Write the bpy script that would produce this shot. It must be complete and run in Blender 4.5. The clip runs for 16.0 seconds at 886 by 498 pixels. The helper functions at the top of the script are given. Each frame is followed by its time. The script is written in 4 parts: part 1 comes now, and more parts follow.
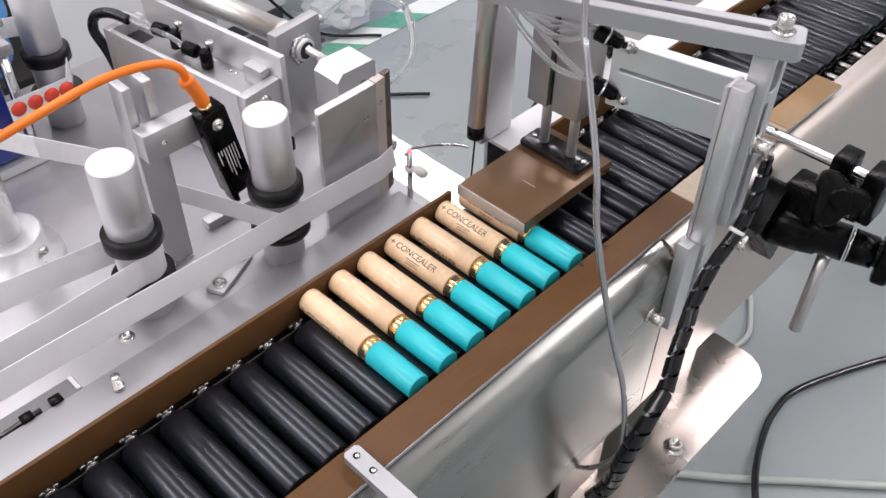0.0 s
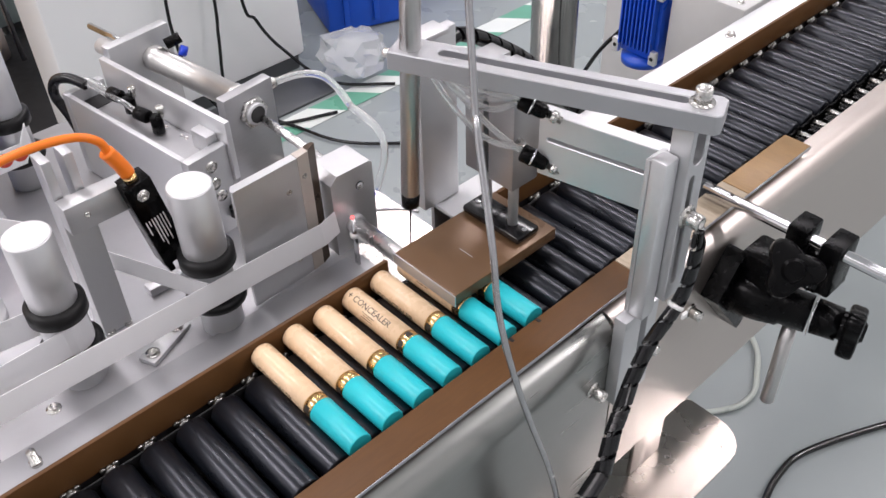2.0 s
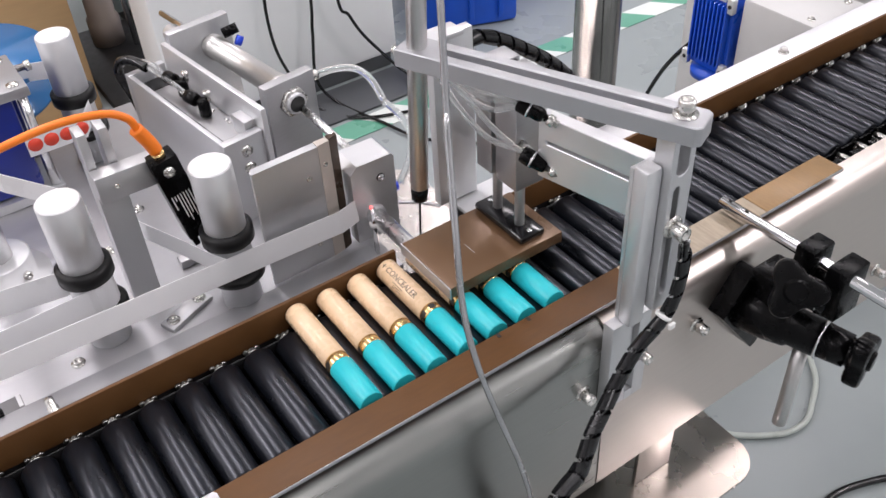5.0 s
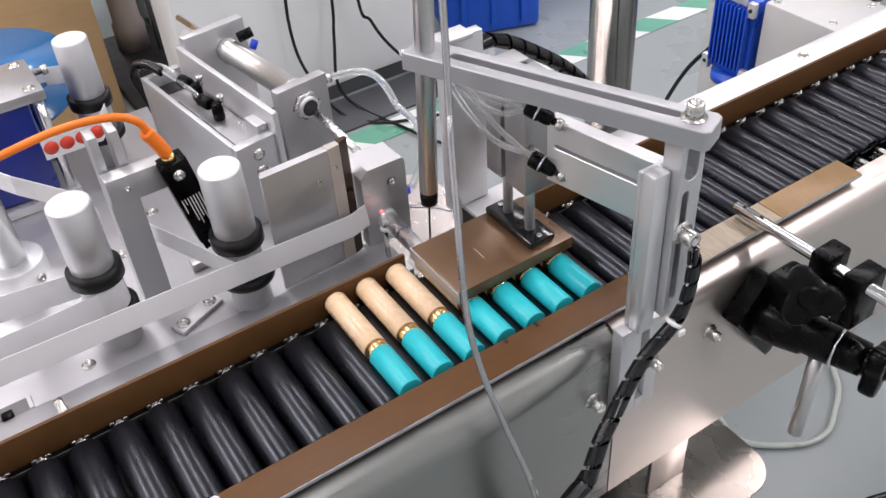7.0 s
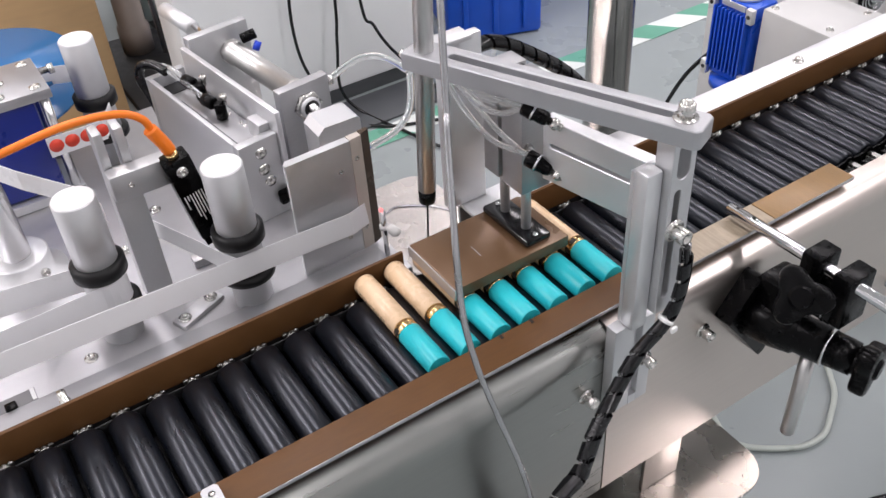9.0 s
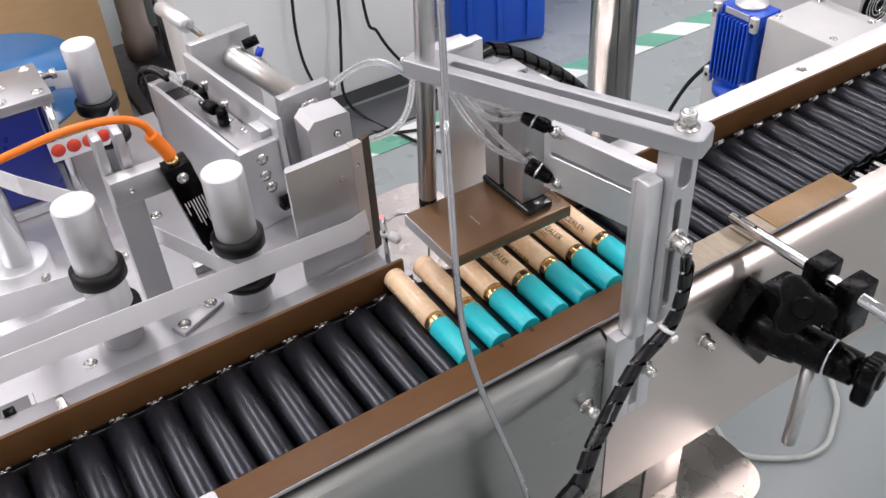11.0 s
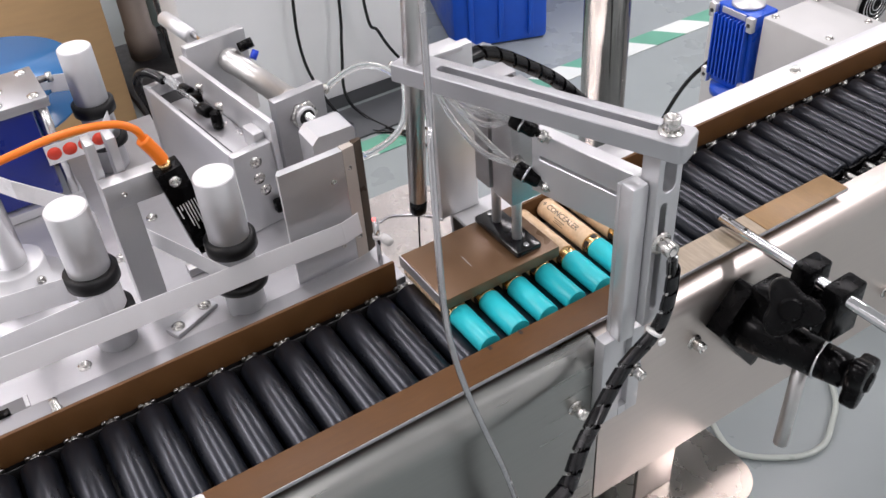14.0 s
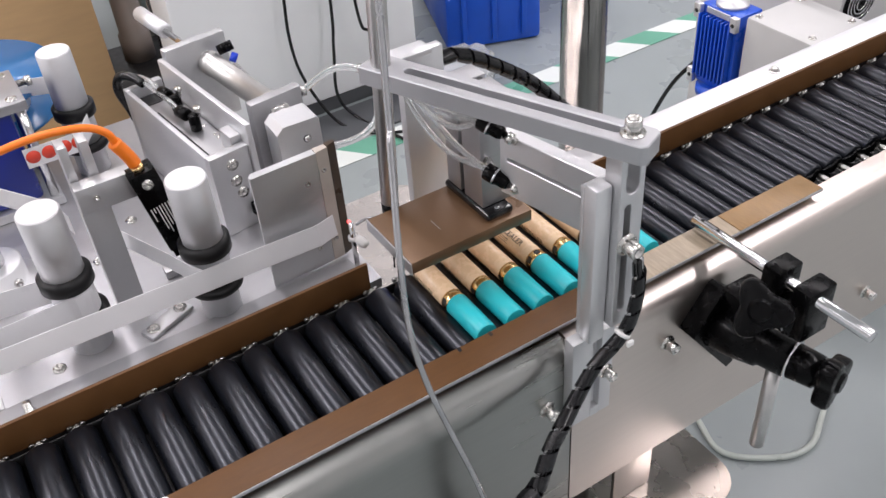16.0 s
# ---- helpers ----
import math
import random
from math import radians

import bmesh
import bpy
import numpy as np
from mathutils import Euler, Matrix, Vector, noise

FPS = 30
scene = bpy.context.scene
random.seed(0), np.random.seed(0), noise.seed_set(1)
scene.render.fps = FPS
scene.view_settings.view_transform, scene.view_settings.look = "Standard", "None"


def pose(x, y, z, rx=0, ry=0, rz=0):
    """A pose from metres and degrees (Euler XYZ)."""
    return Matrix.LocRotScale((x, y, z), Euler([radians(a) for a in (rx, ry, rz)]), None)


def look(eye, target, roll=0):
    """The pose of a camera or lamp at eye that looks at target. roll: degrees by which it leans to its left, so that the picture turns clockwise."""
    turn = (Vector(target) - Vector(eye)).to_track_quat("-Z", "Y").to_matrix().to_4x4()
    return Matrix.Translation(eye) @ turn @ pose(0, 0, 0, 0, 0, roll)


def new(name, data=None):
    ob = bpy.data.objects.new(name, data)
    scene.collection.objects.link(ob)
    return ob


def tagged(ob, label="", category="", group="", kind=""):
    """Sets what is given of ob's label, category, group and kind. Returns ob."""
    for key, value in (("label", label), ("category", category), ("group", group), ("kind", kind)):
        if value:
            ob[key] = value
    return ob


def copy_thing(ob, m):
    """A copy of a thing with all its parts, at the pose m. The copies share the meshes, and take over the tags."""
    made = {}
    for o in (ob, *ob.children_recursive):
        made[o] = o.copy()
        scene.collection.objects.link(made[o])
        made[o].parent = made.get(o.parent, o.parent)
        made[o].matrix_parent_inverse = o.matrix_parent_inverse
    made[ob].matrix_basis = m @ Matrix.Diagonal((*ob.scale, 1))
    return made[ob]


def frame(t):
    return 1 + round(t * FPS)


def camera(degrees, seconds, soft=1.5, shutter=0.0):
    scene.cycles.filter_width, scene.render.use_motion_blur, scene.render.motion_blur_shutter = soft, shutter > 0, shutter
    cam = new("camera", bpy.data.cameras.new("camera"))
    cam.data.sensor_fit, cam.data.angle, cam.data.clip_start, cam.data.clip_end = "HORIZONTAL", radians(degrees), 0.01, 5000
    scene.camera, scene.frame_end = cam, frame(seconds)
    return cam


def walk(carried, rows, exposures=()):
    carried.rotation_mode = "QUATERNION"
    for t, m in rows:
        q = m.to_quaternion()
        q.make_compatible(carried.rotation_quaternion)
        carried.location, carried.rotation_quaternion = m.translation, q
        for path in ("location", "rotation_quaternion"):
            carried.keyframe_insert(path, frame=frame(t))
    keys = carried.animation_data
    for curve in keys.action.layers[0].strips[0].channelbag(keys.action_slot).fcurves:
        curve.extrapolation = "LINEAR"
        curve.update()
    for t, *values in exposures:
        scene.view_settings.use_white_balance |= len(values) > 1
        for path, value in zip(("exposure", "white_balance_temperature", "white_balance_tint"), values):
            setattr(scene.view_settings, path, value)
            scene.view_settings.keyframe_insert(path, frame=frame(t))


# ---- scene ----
cam = camera(52.2, 16.0)
PATH = [
    (0, (0.034, 0.004, 1.319), (-0.973, 1.054, -0.053), 0.8),
    (0.5, (0.037, -0.004, 1.321), (-0.985, 1.074, -0.018), 0.9),
    (1, (0.045, 0.01, 1.323), (-0.981, 1.112, 0.007), 0.9),
    (1.5, (0.05, 0.037, 1.325), (-0.989, 1.125, 0.007), 0.4),
    (2, (0.07, 0.081, 1.324), (-1.056, 1.087, 0.013), -2.0),
    (2.5, (0.093, 0.098, 1.325), (-1.121, 1.006, 0.02), -3.8),
    (3, (0.116, 0.104, 1.329), (-1.139, 0.968, 0.033), -4.1),
    (3.5, (0.12, 0.116, 1.332), (-1.139, 0.962, 0.028), -4.1),
    (5.8, (0.133, 0.134, 1.329), (-1.169, 0.937, 0.041), -4.1),
    (6, (0.132, 0.138, 1.33), (-1.174, 0.933, 0.041), -4.4),
    (6.5, (0.131, 0.136, 1.329), (-1.177, 0.929, 0.04), -4.3),
    (7, (0.134, 0.136, 1.326), (-1.184, 0.916, 0.04), -4.6),
    (7.5, (0.136, 0.134, 1.327), (-1.183, 0.916, 0.042), -4.5),
    (8, (0.139, 0.133, 1.327), (-1.184, 0.911, 0.044), -4.5),
    (8.5, (0.145, 0.135, 1.329), (-1.178, 0.912, 0.046), -4.4),
    (9, (0.146, 0.132, 1.328), (-1.182, 0.914, 0.053), -4.2),
    (11.5, (0.145, 0.136, 1.327), (-1.196, 0.916, 0.065), -4.0),
    (12, (0.141, 0.138, 1.324), (-1.202, 0.917, 0.064), -4.0),
    (12.5, (0.138, 0.141, 1.324), (-1.205, 0.915, 0.061), -4.1),
    (13, (0.139, 0.139, 1.325), (-1.203, 0.918, 0.063), -3.9),
    (13.5, (0.145, 0.141, 1.329), (-1.197, 0.915, 0.064), -4.1),
    (14, (0.152, 0.145, 1.332), (-1.192, 0.91, 0.064), -4.5),
    (14.5, (0.156, 0.14, 1.332), (-1.191, 0.905, 0.066), -4.5),
    (15, (0.158, 0.141, 1.332), (-1.19, 0.904, 0.067), -4.5),
    (15.5, (0.16, 0.145, 1.333), (-1.19, 0.906, 0.069), -4.6),
    (16, (0.164, 0.164, 1.332), (-1.185, 0.922, 0.065), -4.9),
]
walk(cam, [(t, look(eye, target, roll)) for t, eye, target, roll in PATH])

# ---------------------------------------------------------------- world and light
FLOOR = 0.36          # floor level under the low machine table
world = bpy.data.worlds.new("world")
scene.world = world
world.use_nodes = True
world.node_tree.nodes["Background"].inputs[0].default_value = (1.0, 0.98, 0.97, 1)
world.node_tree.nodes["Background"].inputs[1].default_value = 0.05
scene.view_settings.exposure = 0.0


def area_lamp(x, y, z, sx, sy, watts, colour=(1.0, 0.932, 0.975)):
    data = bpy.data.lights.new("ceiling_lamp", "AREA")
    data.shape, data.size, data.size_y, data.energy, data.color = "RECTANGLE", sx, sy, watts, colour
    ob = new("ceiling_lamp", data)
    ob.location = (x, y, z)
    return ob


# ---------------------------------------------------------------- materials
def nodes_of(name):
    m = bpy.data.materials.new(name)
    m.use_nodes = True
    nt = m.node_tree
    return m, nt, nt.nodes["Principled BSDF"]


def mat(name, col, rough=0.5, metal=0.0, var=0.12, scale=60.0, bump=0.0, bscale=400.0, stretch=(1, 1, 1), coat=0.0, rvar=0.12, spec=0.5, rand=0.0):
    """Two scales of colour and gloss variation, with a fine relief."""
    m, nt, b = nodes_of(name)
    n, l = nt.nodes.new, nt.links.new
    tc = n("ShaderNodeTexCoord")
    mp = n("ShaderNodeMapping")
    mp.inputs["Scale"].default_value = stretch
    l(tc.outputs["Object"], mp.inputs["Vector"])
    n1 = n("ShaderNodeTexNoise")
    n1.inputs["Scale"].default_value = scale
    n1.inputs["Detail"].default_value = 6
    l(mp.outputs[0], n1.inputs["Vector"])
    n2 = n("ShaderNodeTexNoise")
    n2.inputs["Scale"].default_value = scale * 0.13
    n2.inputs["Detail"].default_value = 4
    l(tc.outputs["Object"], n2.inputs["Vector"])
    add = n("ShaderNodeMath")
    add.operation = "ADD"
    l(n1.outputs[0], add.inputs[0])
    l(n2.outputs[0], add.inputs[1])
    val = n("ShaderNodeMapRange")
    val.inputs["From Min"].default_value, val.inputs["From Max"].default_value = 0.6, 1.4
    val.inputs["To Min"].default_value, val.inputs["To Max"].default_value = 1 - var, 1 + var
    l(add.outputs[0], val.inputs["Value"])
    mix = n("ShaderNodeMix")
    mix.data_type, mix.blend_type = "RGBA", "MULTIPLY"
    mix.inputs["Factor"].default_value = 1.0
    mix.inputs["A"].default_value = (*col, 1)
    l(val.outputs[0], mix.inputs["B"])
    out = mix.outputs["Result"]
    if rand:
        oi = n("ShaderNodeObjectInfo")
        mr = n("ShaderNodeMapRange")
        mr.inputs["To Min"].default_value, mr.inputs["To Max"].default_value = 1 - rand, 1 + rand
        l(oi.outputs["Random"], mr.inputs["Value"])
        mx = n("ShaderNodeMix")
        mx.data_type, mx.blend_type = "RGBA", "MULTIPLY"
        mx.inputs["Factor"].default_value = 1.0
        l(out, mx.inputs["A"])
        l(mr.outputs[0], mx.inputs["B"])
        out = mx.outputs["Result"]
    l(out, b.inputs["Base Color"])
    rr = n("ShaderNodeMapRange")
    rr.inputs["From Min"].default_value, rr.inputs["From Max"].default_value = 0.6, 1.4
    rr.inputs["To Min"].default_value, rr.inputs["To Max"].default_value = max(0.02, rough - rvar), min(1, rough + rvar)
    l(add.outputs[0], rr.inputs["Value"])
    l(rr.outputs[0], b.inputs["Roughness"])
    b.inputs["Metallic"].default_value = metal
    b.inputs["Specular IOR Level"].default_value = spec
    b.inputs["Coat Weight"].default_value = coat
    if bump:
        n3 = n("ShaderNodeTexNoise")
        n3.inputs["Scale"].default_value = bscale
        n3.inputs["Detail"].default_value = 3
        l(mp.outputs[0], n3.inputs["Vector"])
        bp = n("ShaderNodeBump")
        bp.inputs["Strength"].default_value = bump
        bp.inputs["Distance"].default_value = 0.001
        l(n3.outputs[0], bp.inputs["Height"])
        l(bp.outputs[0], b.inputs["Normal"])
    return m


ALU_BEAM = mat("bead_blasted_aluminium", (0.47, 0.475, 0.49), 0.52, 0.85, 0.05, 200, 0.05, 1600)
ROD = mat("ground_steel_rod", (0.80, 0.79, 0.78), 0.27, 1.0, 0.04, 200, rvar=0.04)
ALU = mat("brushed_aluminium", (0.60, 0.605, 0.615), 0.47, 0.85, 0.05, 120, 0.06, 900, (1, 8, 1))
ALU_SATIN = mat("satin_aluminium", (0.70, 0.705, 0.715), 0.47, 0.85, 0.04, 150, 0.05, 1400)
ALU_DARK = mat("milled_aluminium", (0.46, 0.46, 0.47), 0.44, 0.9, 0.08, 90, 0.06, 900, (1, 1, 8))
STEEL_MATT = mat("matt_stainless_plate", (0.63, 0.59, 0.555), 0.27, 1.0, 0.06, 40, 0.02, 260, rvar=0.05)
# side panel reflections put into colour: lighter copy first, darkened copy below
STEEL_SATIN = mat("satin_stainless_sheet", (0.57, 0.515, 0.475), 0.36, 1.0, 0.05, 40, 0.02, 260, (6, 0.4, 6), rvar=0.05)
DIM_STEEL = mat("stainless_sheet", (0.30, 0.305, 0.29), 0.29, 1.0, 0.05, 40, 0.02, 260, (6, 0.4, 6), rvar=0.05)
CHROME = mat("polished_steel", (0.72, 0.72, 0.73), 0.12, 1.0, 0.03, 40, rvar=0.05)
PIN_STEEL = mat("oiled_pin_steel", (0.36, 0.355, 0.34), 0.30, 1.0, 0.15, 300)
POLISHED = mat("polished_pole", (0.46, 0.44, 0.425), 0.13, 1.0, 0.03, 40, rvar=0.04)
BOLT = mat("zinc_bolt", (0.66, 0.65, 0.62), 0.25, 1.0, 0.12, 300)
BLACK = mat("black_plastic", (0.0022, 0.0022, 0.0025), 0.27, 0, 0.3, 150, 0.06, 900, spec=0.12)
RUBBER = mat("black_rubber", (0.006, 0.006, 0.0065), 0.42, 0, 0.25, 200, 0.1, 1200, spec=0.3)
ROLLER = mat("black_roller_sleeve", (0.0045, 0.0056, 0.0080), 0.295, 0, 0.25, 500, 0.016, 3000, rvar=0.03, rand=0.15, spec=0.56)
ROLLER.node_tree.nodes["Principled BSDF"].inputs["Specular Tint"].default_value = (0.86, 0.90, 1.0, 1)
PAD = mat("black_anodised_pad", (0.006, 0.006, 0.007), 0.2, 0, 0.2, 100)
BROWN = mat("brown_anodised_strip", (0.105, 0.049, 0.017), 0.48, 0.0, 0.16, 55, 0.05, 700, (6, 1, 1), spec=0.25)
BROWN_WORN = mat("worn_brown_strip", (0.36, 0.295, 0.215), 0.45, 0.0, 0.3, 80, 0.12, 500, (1, 6, 1))
SLOTM = mat("slot_grey", (0.20, 0.20, 0.205), 0.5, 0.6, 0.1, 60)
BROWN_MID = mat("golden_brown_strip", (0.27, 0.160, 0.064), 0.42, 0.0, 0.22, 70, 0.08, 500, (1, 6, 1))
BRUSHED = mat("brushed_steel", (0.55, 0.545, 0.535), 0.34, 1.0, 0.10, 500, 0, 900, (1, 1, 0.004), rvar=0.06)
BRUSHED_X = mat("brushed_steel_barrel", (0.62, 0.61, 0.59), 0.40, 1.0, 0.10, 420, 0.03, 900, (0.03, 1, 1), rvar=0.05)
BED = mat("machined_bed_plate", (0.50, 0.50, 0.515), 0.44, 0.8, 0.07, 40, 0.04, 500, (2, 1, 1), rvar=0.05)
BROWN_PLATE = mat("brown_press_plate", (0.150, 0.084, 0.042), 0.30, 0.3, 0.10, 30, 0.03, 400, (1, 1.6, 1), rvar=0.05)
TEAL = mat("teal_cap_plastic", (0.022, 0.50, 0.56), 0.38, 0, 0.05, 120, 0.03, 900, rand=0.04)
BEIGE = mat("beige_tube_plastic", (0.79, 0.57, 0.36), 0.28, 0, 0.05, 150, 0.02, 900, coat=0.3, rand=0.05)
GOLD = mat("gold_band", (0.80, 0.55, 0.25), 0.24, 1.0, 0.08, 100)
INK = mat("black_print", (0.03, 0.025, 0.02), 0.5)
ORANGE = mat("orange_cable", (0.92, 0.21, 0.012), 0.4, 0, 0.06, 100)
BLUE = mat("blue_paint", (0.008, 0.075, 0.52), 0.32, 0, 0.12, 60, 0.05, 500)
BLUE_DARK = mat("dark_blue_enamel", (0.005, 0.018, 0.20), 0.3, 0, 0.15, 40)
BLUE_TOTE = mat("blue_tote_plastic", (0.006, 0.085, 0.55), 0.42, 0, 0.1, 30)
FLOORM = mat("grey_epoxy_floor", (0.30, 0.335, 0.335), 0.30, 0, 0.07, 7, 0.03, 60, rvar=0.1)
WHITE = mat("white_panel_paint", (0.87, 0.87, 0.875), 0.45, 0, 0.04, 9)
WALLM = mat("white_wall_paint", (0.72, 0.73, 0.73), 0.6, 0, 0.05, 4)
WEB = mat("white_label_web", (0.92, 0.92, 0.925), 0.35, 0, 0.03, 60)
web_nodes = WEB.node_tree
web_thin = web_nodes.nodes.new("ShaderNodeBsdfTranslucent")
web_thin.inputs["Color"].default_value = (0.90, 0.91, 0.92, 1)
web_mix = web_nodes.nodes.new("ShaderNodeMixShader")
web_mix.inputs[0].default_value = 0.3
web_nodes.links.new(web_nodes.nodes["Principled BSDF"].outputs[0], web_mix.inputs[1])
web_nodes.links.new(web_thin.outputs[0], web_mix.inputs[2])
web_nodes.links.new(web_mix.outputs[0], web_nodes.nodes["Material Output"].inputs["Surface"])
CARD = mat("brown_cardboard", (0.56, 0.36, 0.18), 0.7, 0, 0.09, 14, 0.1, 120, (1, 1, 6))
GREEN = mat("green_floor_tape", (0.14, 0.38, 0.27), 0.32, 0, 0.12, 20)
TAPE_W = mat("white_floor_tape", (0.72, 0.76, 0.72), 0.45, 0, 0.08, 20)
GREY = mat("grey_painted_box", (0.52, 0.52, 0.51), 0.42, 0, 0.05, 40)
# also laid flat for holes and grooves, in place of the shade inside
DARK = mat("dark_plate_and_fill", (0.010, 0.010, 0.011), 0.5, 0, 0.2, 60)
TEAL_GREY = mat("pale_teal_cabinet_paint", (0.36, 0.44, 0.43), 0.5, 0, 0.06, 12)
TAN = mat("tan_anodised_plate", (0.60, 0.54, 0.48), 0.42, 0.25, 0.06, 60, 0.03, 500)
BROWN_DARK = mat("dark_brown_anodised_edge", (0.060, 0.036, 0.020), 0.34, 0.2, 0.12, 60, 0.03, 500)
STAND = mat("weathered_stand_paint", (0.23, 0.195, 0.17), 0.55, 0, 0.18, 14, 0.08, 200)
PLINTH = mat("grey_plinth_paint", (0.075, 0.08, 0.085), 0.5, 0, 0.1, 20)
RED = mat("red_label_dot", (0.75, 0.06, 0.03), 0.45)
WHITE_PL = mat("white_plastic", (0.8, 0.8, 0.78), 0.4, 0, 0.05, 80)
BLUE_FIT = mat("blue_fitting_plastic", (0.01, 0.05, 0.55), 0.35)
CABLE = mat("black_cable_sheath", (0.004, 0.004, 0.005), 0.20, 0, 0.2, 90, spec=0.45)
GREY_CABLE = mat("grey_cable_sheath", (0.46, 0.46, 0.47), 0.22, 0.9, 0.1, 90)
OLIVE = mat("pale_hose", (0.46, 0.50, 0.46), 0.35, 0, 0.1, 60)
PRINT_W = mat("white_print", (0.7, 0.7, 0.7), 0.5)


def glass(name, col, rough, weight):
    m, nt, b = nodes_of(name)
    b.inputs["Base Color"].default_value = (*col, 1)
    b.inputs["Roughness"].default_value = rough
    b.inputs["Transmission Weight"].default_value = weight
    b.inputs["IOR"].default_value = 1.35
    return m


CLEAR = glass("clear_hose", (0.93, 0.95, 0.95), 0.06, 0.85)
REELM = glass("blue_clear_disc", (0.05, 0.22, 0.52), 0.15, 0.25)
BAGM = glass("clear_plastic_bag", (0.9, 0.92, 0.93), 0.25, 0.7)


def emit(name, col, s):
    m, nt, b = nodes_of(name)
    b.inputs["Base Color"].default_value = (*col, 1)
    b.inputs["Emission Color"].default_value = (*col, 1)
    b.inputs["Emission Strength"].default_value = s
    return m


RED_LED = emit("red_led", (1.0, 0.08, 0.08), 4.0)


# ---------------------------------------------------------------- mesh helpers
def put(name, bm, material, smooth=True):
    me = bpy.data.meshes.new(name)
    if smooth:
        for f in bm.faces:
            f.smooth = True
        for e in bm.edges:
            if len(e.link_faces) == 2 and e.calc_face_angle(0) > 0.6:
                e.smooth = False
    bm.to_mesh(me)
    bm.free()
    me.materials.append(material)
    return me


def part(name, bm, material, parent=None, label="", smooth=True):
    ob = new(name, put(name, bm, material, smooth))
    if parent is not None:
        ob.parent = parent
    if label:
        ob["label"] = label
    return ob


def thing(name, label, category, group="", at=(0, 0, 0), kind=""):
    ob = new(name)
    ob.location = at
    ob.empty_display_size = 0.02
    return tagged(ob, label, category, group, kind)


def add_box(bm, x0, x1, y0, y1, z0, z1, bev=0.0, m=None):
    got = bmesh.ops.create_cube(bm, size=1.0)
    vs = got["verts"]
    sx, sy, sz = x1 - x0, y1 - y0, z1 - z0
    for v in vs:
        v.co = Vector((x0 + (v.co.x + 0.5) * sx, y0 + (v.co.y + 0.5) * sy, z0 + (v.co.z + 0.5) * sz))
    if bev:
        es = list({e for v in vs for e in v.link_edges})
        r = bmesh.ops.bevel(bm, geom=es, offset=bev, segments=2, affect="EDGES", profile=0.5)
        vs = list({v for f in r["faces"] for v in f.verts} | {v for v in vs if v.is_valid})
    if m is not None:
        bmesh.ops.transform(bm, matrix=m, verts=[v for v in vs if v.is_valid])
    return bm


def box(x0, x1, y0, y1, z0, z1, bev=0.0, m=None):
    return add_box(bmesh.new(), x0, x1, y0, y1, z0, z1, bev, m)


def add_cyl(bm, p0, p1, r, r2=None, seg=24, caps=True):
    p0, p1 = Vector(p0), Vector(p1)
    d = p1 - p0
    q = d.to_track_quat("Z", "Y").to_matrix()
    r2 = r if r2 is None else r2
    a, b = [], []
    for i in range(seg):
        c = Vector((math.cos(2 * math.pi * i / seg), math.sin(2 * math.pi * i / seg), 0))
        a.append(bm.verts.new(p0 + q @ (c * r)))
        b.append(bm.verts.new(p1 + q @ (c * r2)))
    for i in range(seg):
        j = (i + 1) % seg
        bm.faces.new((a[i], a[j], b[j], b[i]))
    if caps:
        bm.faces.new(a[::-1])
        bm.faces.new(b)
    return bm


def cyl(p0, p1, r, r2=None, seg=24, caps=True):
    return add_cyl(bmesh.new(), p0, p1, r, r2, seg, caps)


def add_lathe(bm, prof, axis0, axis1, seg=28):
    """Turns (along, radius) pairs round the line from axis0 towards axis1; closed at both ends."""
    a0 = Vector(axis0)
    d = (Vector(axis1) - a0).normalized()
    q = d.to_track_quat("Z", "Y").to_matrix()
    rings = []
    for s, r in prof:
        rings.append([bm.verts.new(a0 + d * s + q @ Vector((r * math.cos(2 * math.pi * i / seg), r * math.sin(2 * math.pi * i / seg), 0))) for i in range(seg)])
    for u, v in zip(rings, rings[1:]):
        for i in range(seg):
            j = (i + 1) % seg
            bm.faces.new((u[i], u[j], v[j], v[i]))
    bm.faces.new(rings[0][::-1])
    bm.faces.new(rings[-1])
    return bm


def lathe(prof, axis0, axis1, seg=28):
    return add_lathe(bmesh.new(), prof, axis0, axis1, seg)


def smooth_path(pts, steps=8):
    """A Catmull-Rom line through the points."""
    p = [Vector(a) for a in pts]
    p = [p[0] * 2 - p[1]] + p + [p[-1] * 2 - p[-2]]
    out = []
    for i in range(1, len(p) - 2):
        for k in range(steps):
            t = k / steps
            a, b, c, d = p[i - 1], p[i], p[i + 1], p[i + 2]
            out.append(0.5 * ((2 * b) + (c - a) * t + (2 * a - 5 * b + 4 * c - d) * t * t + (3 * b - a - 3 * c + d) * t ** 3))
    out.append(p[-2])
    return out


def sweep(pts, r, seg=10, steps=8, bm=None):
    """A round hose or cable through the points."""
    bm = bm or bmesh.new()
    line = smooth_path(pts, steps)
    rings = []
    up = Vector((0.31, 0.17, 0.93)).normalized()
    for i, c in enumerate(line):
        d = (line[min(i + 1, len(line) - 1)] - line[max(i - 1, 0)]).normalized()
        u = d.cross(up)
        if u.length < 0.05:
            u = d.cross(Vector((1, 0, 0)))
        u.normalize()
        w = d.cross(u)
        rings.append([bm.verts.new(c + r * (u * math.cos(2 * math.pi * k / seg) + w * math.sin(2 * math.pi * k / seg))) for k in range(seg)])
    for a, b in zip(rings, rings[1:]):
        for k in range(seg):
            j = (k + 1) % seg
            bm.faces.new((a[k], a[j], b[j], b[k]))
    bm.faces.new(rings[0][::-1])
    bm.faces.new(rings[-1])
    return bm


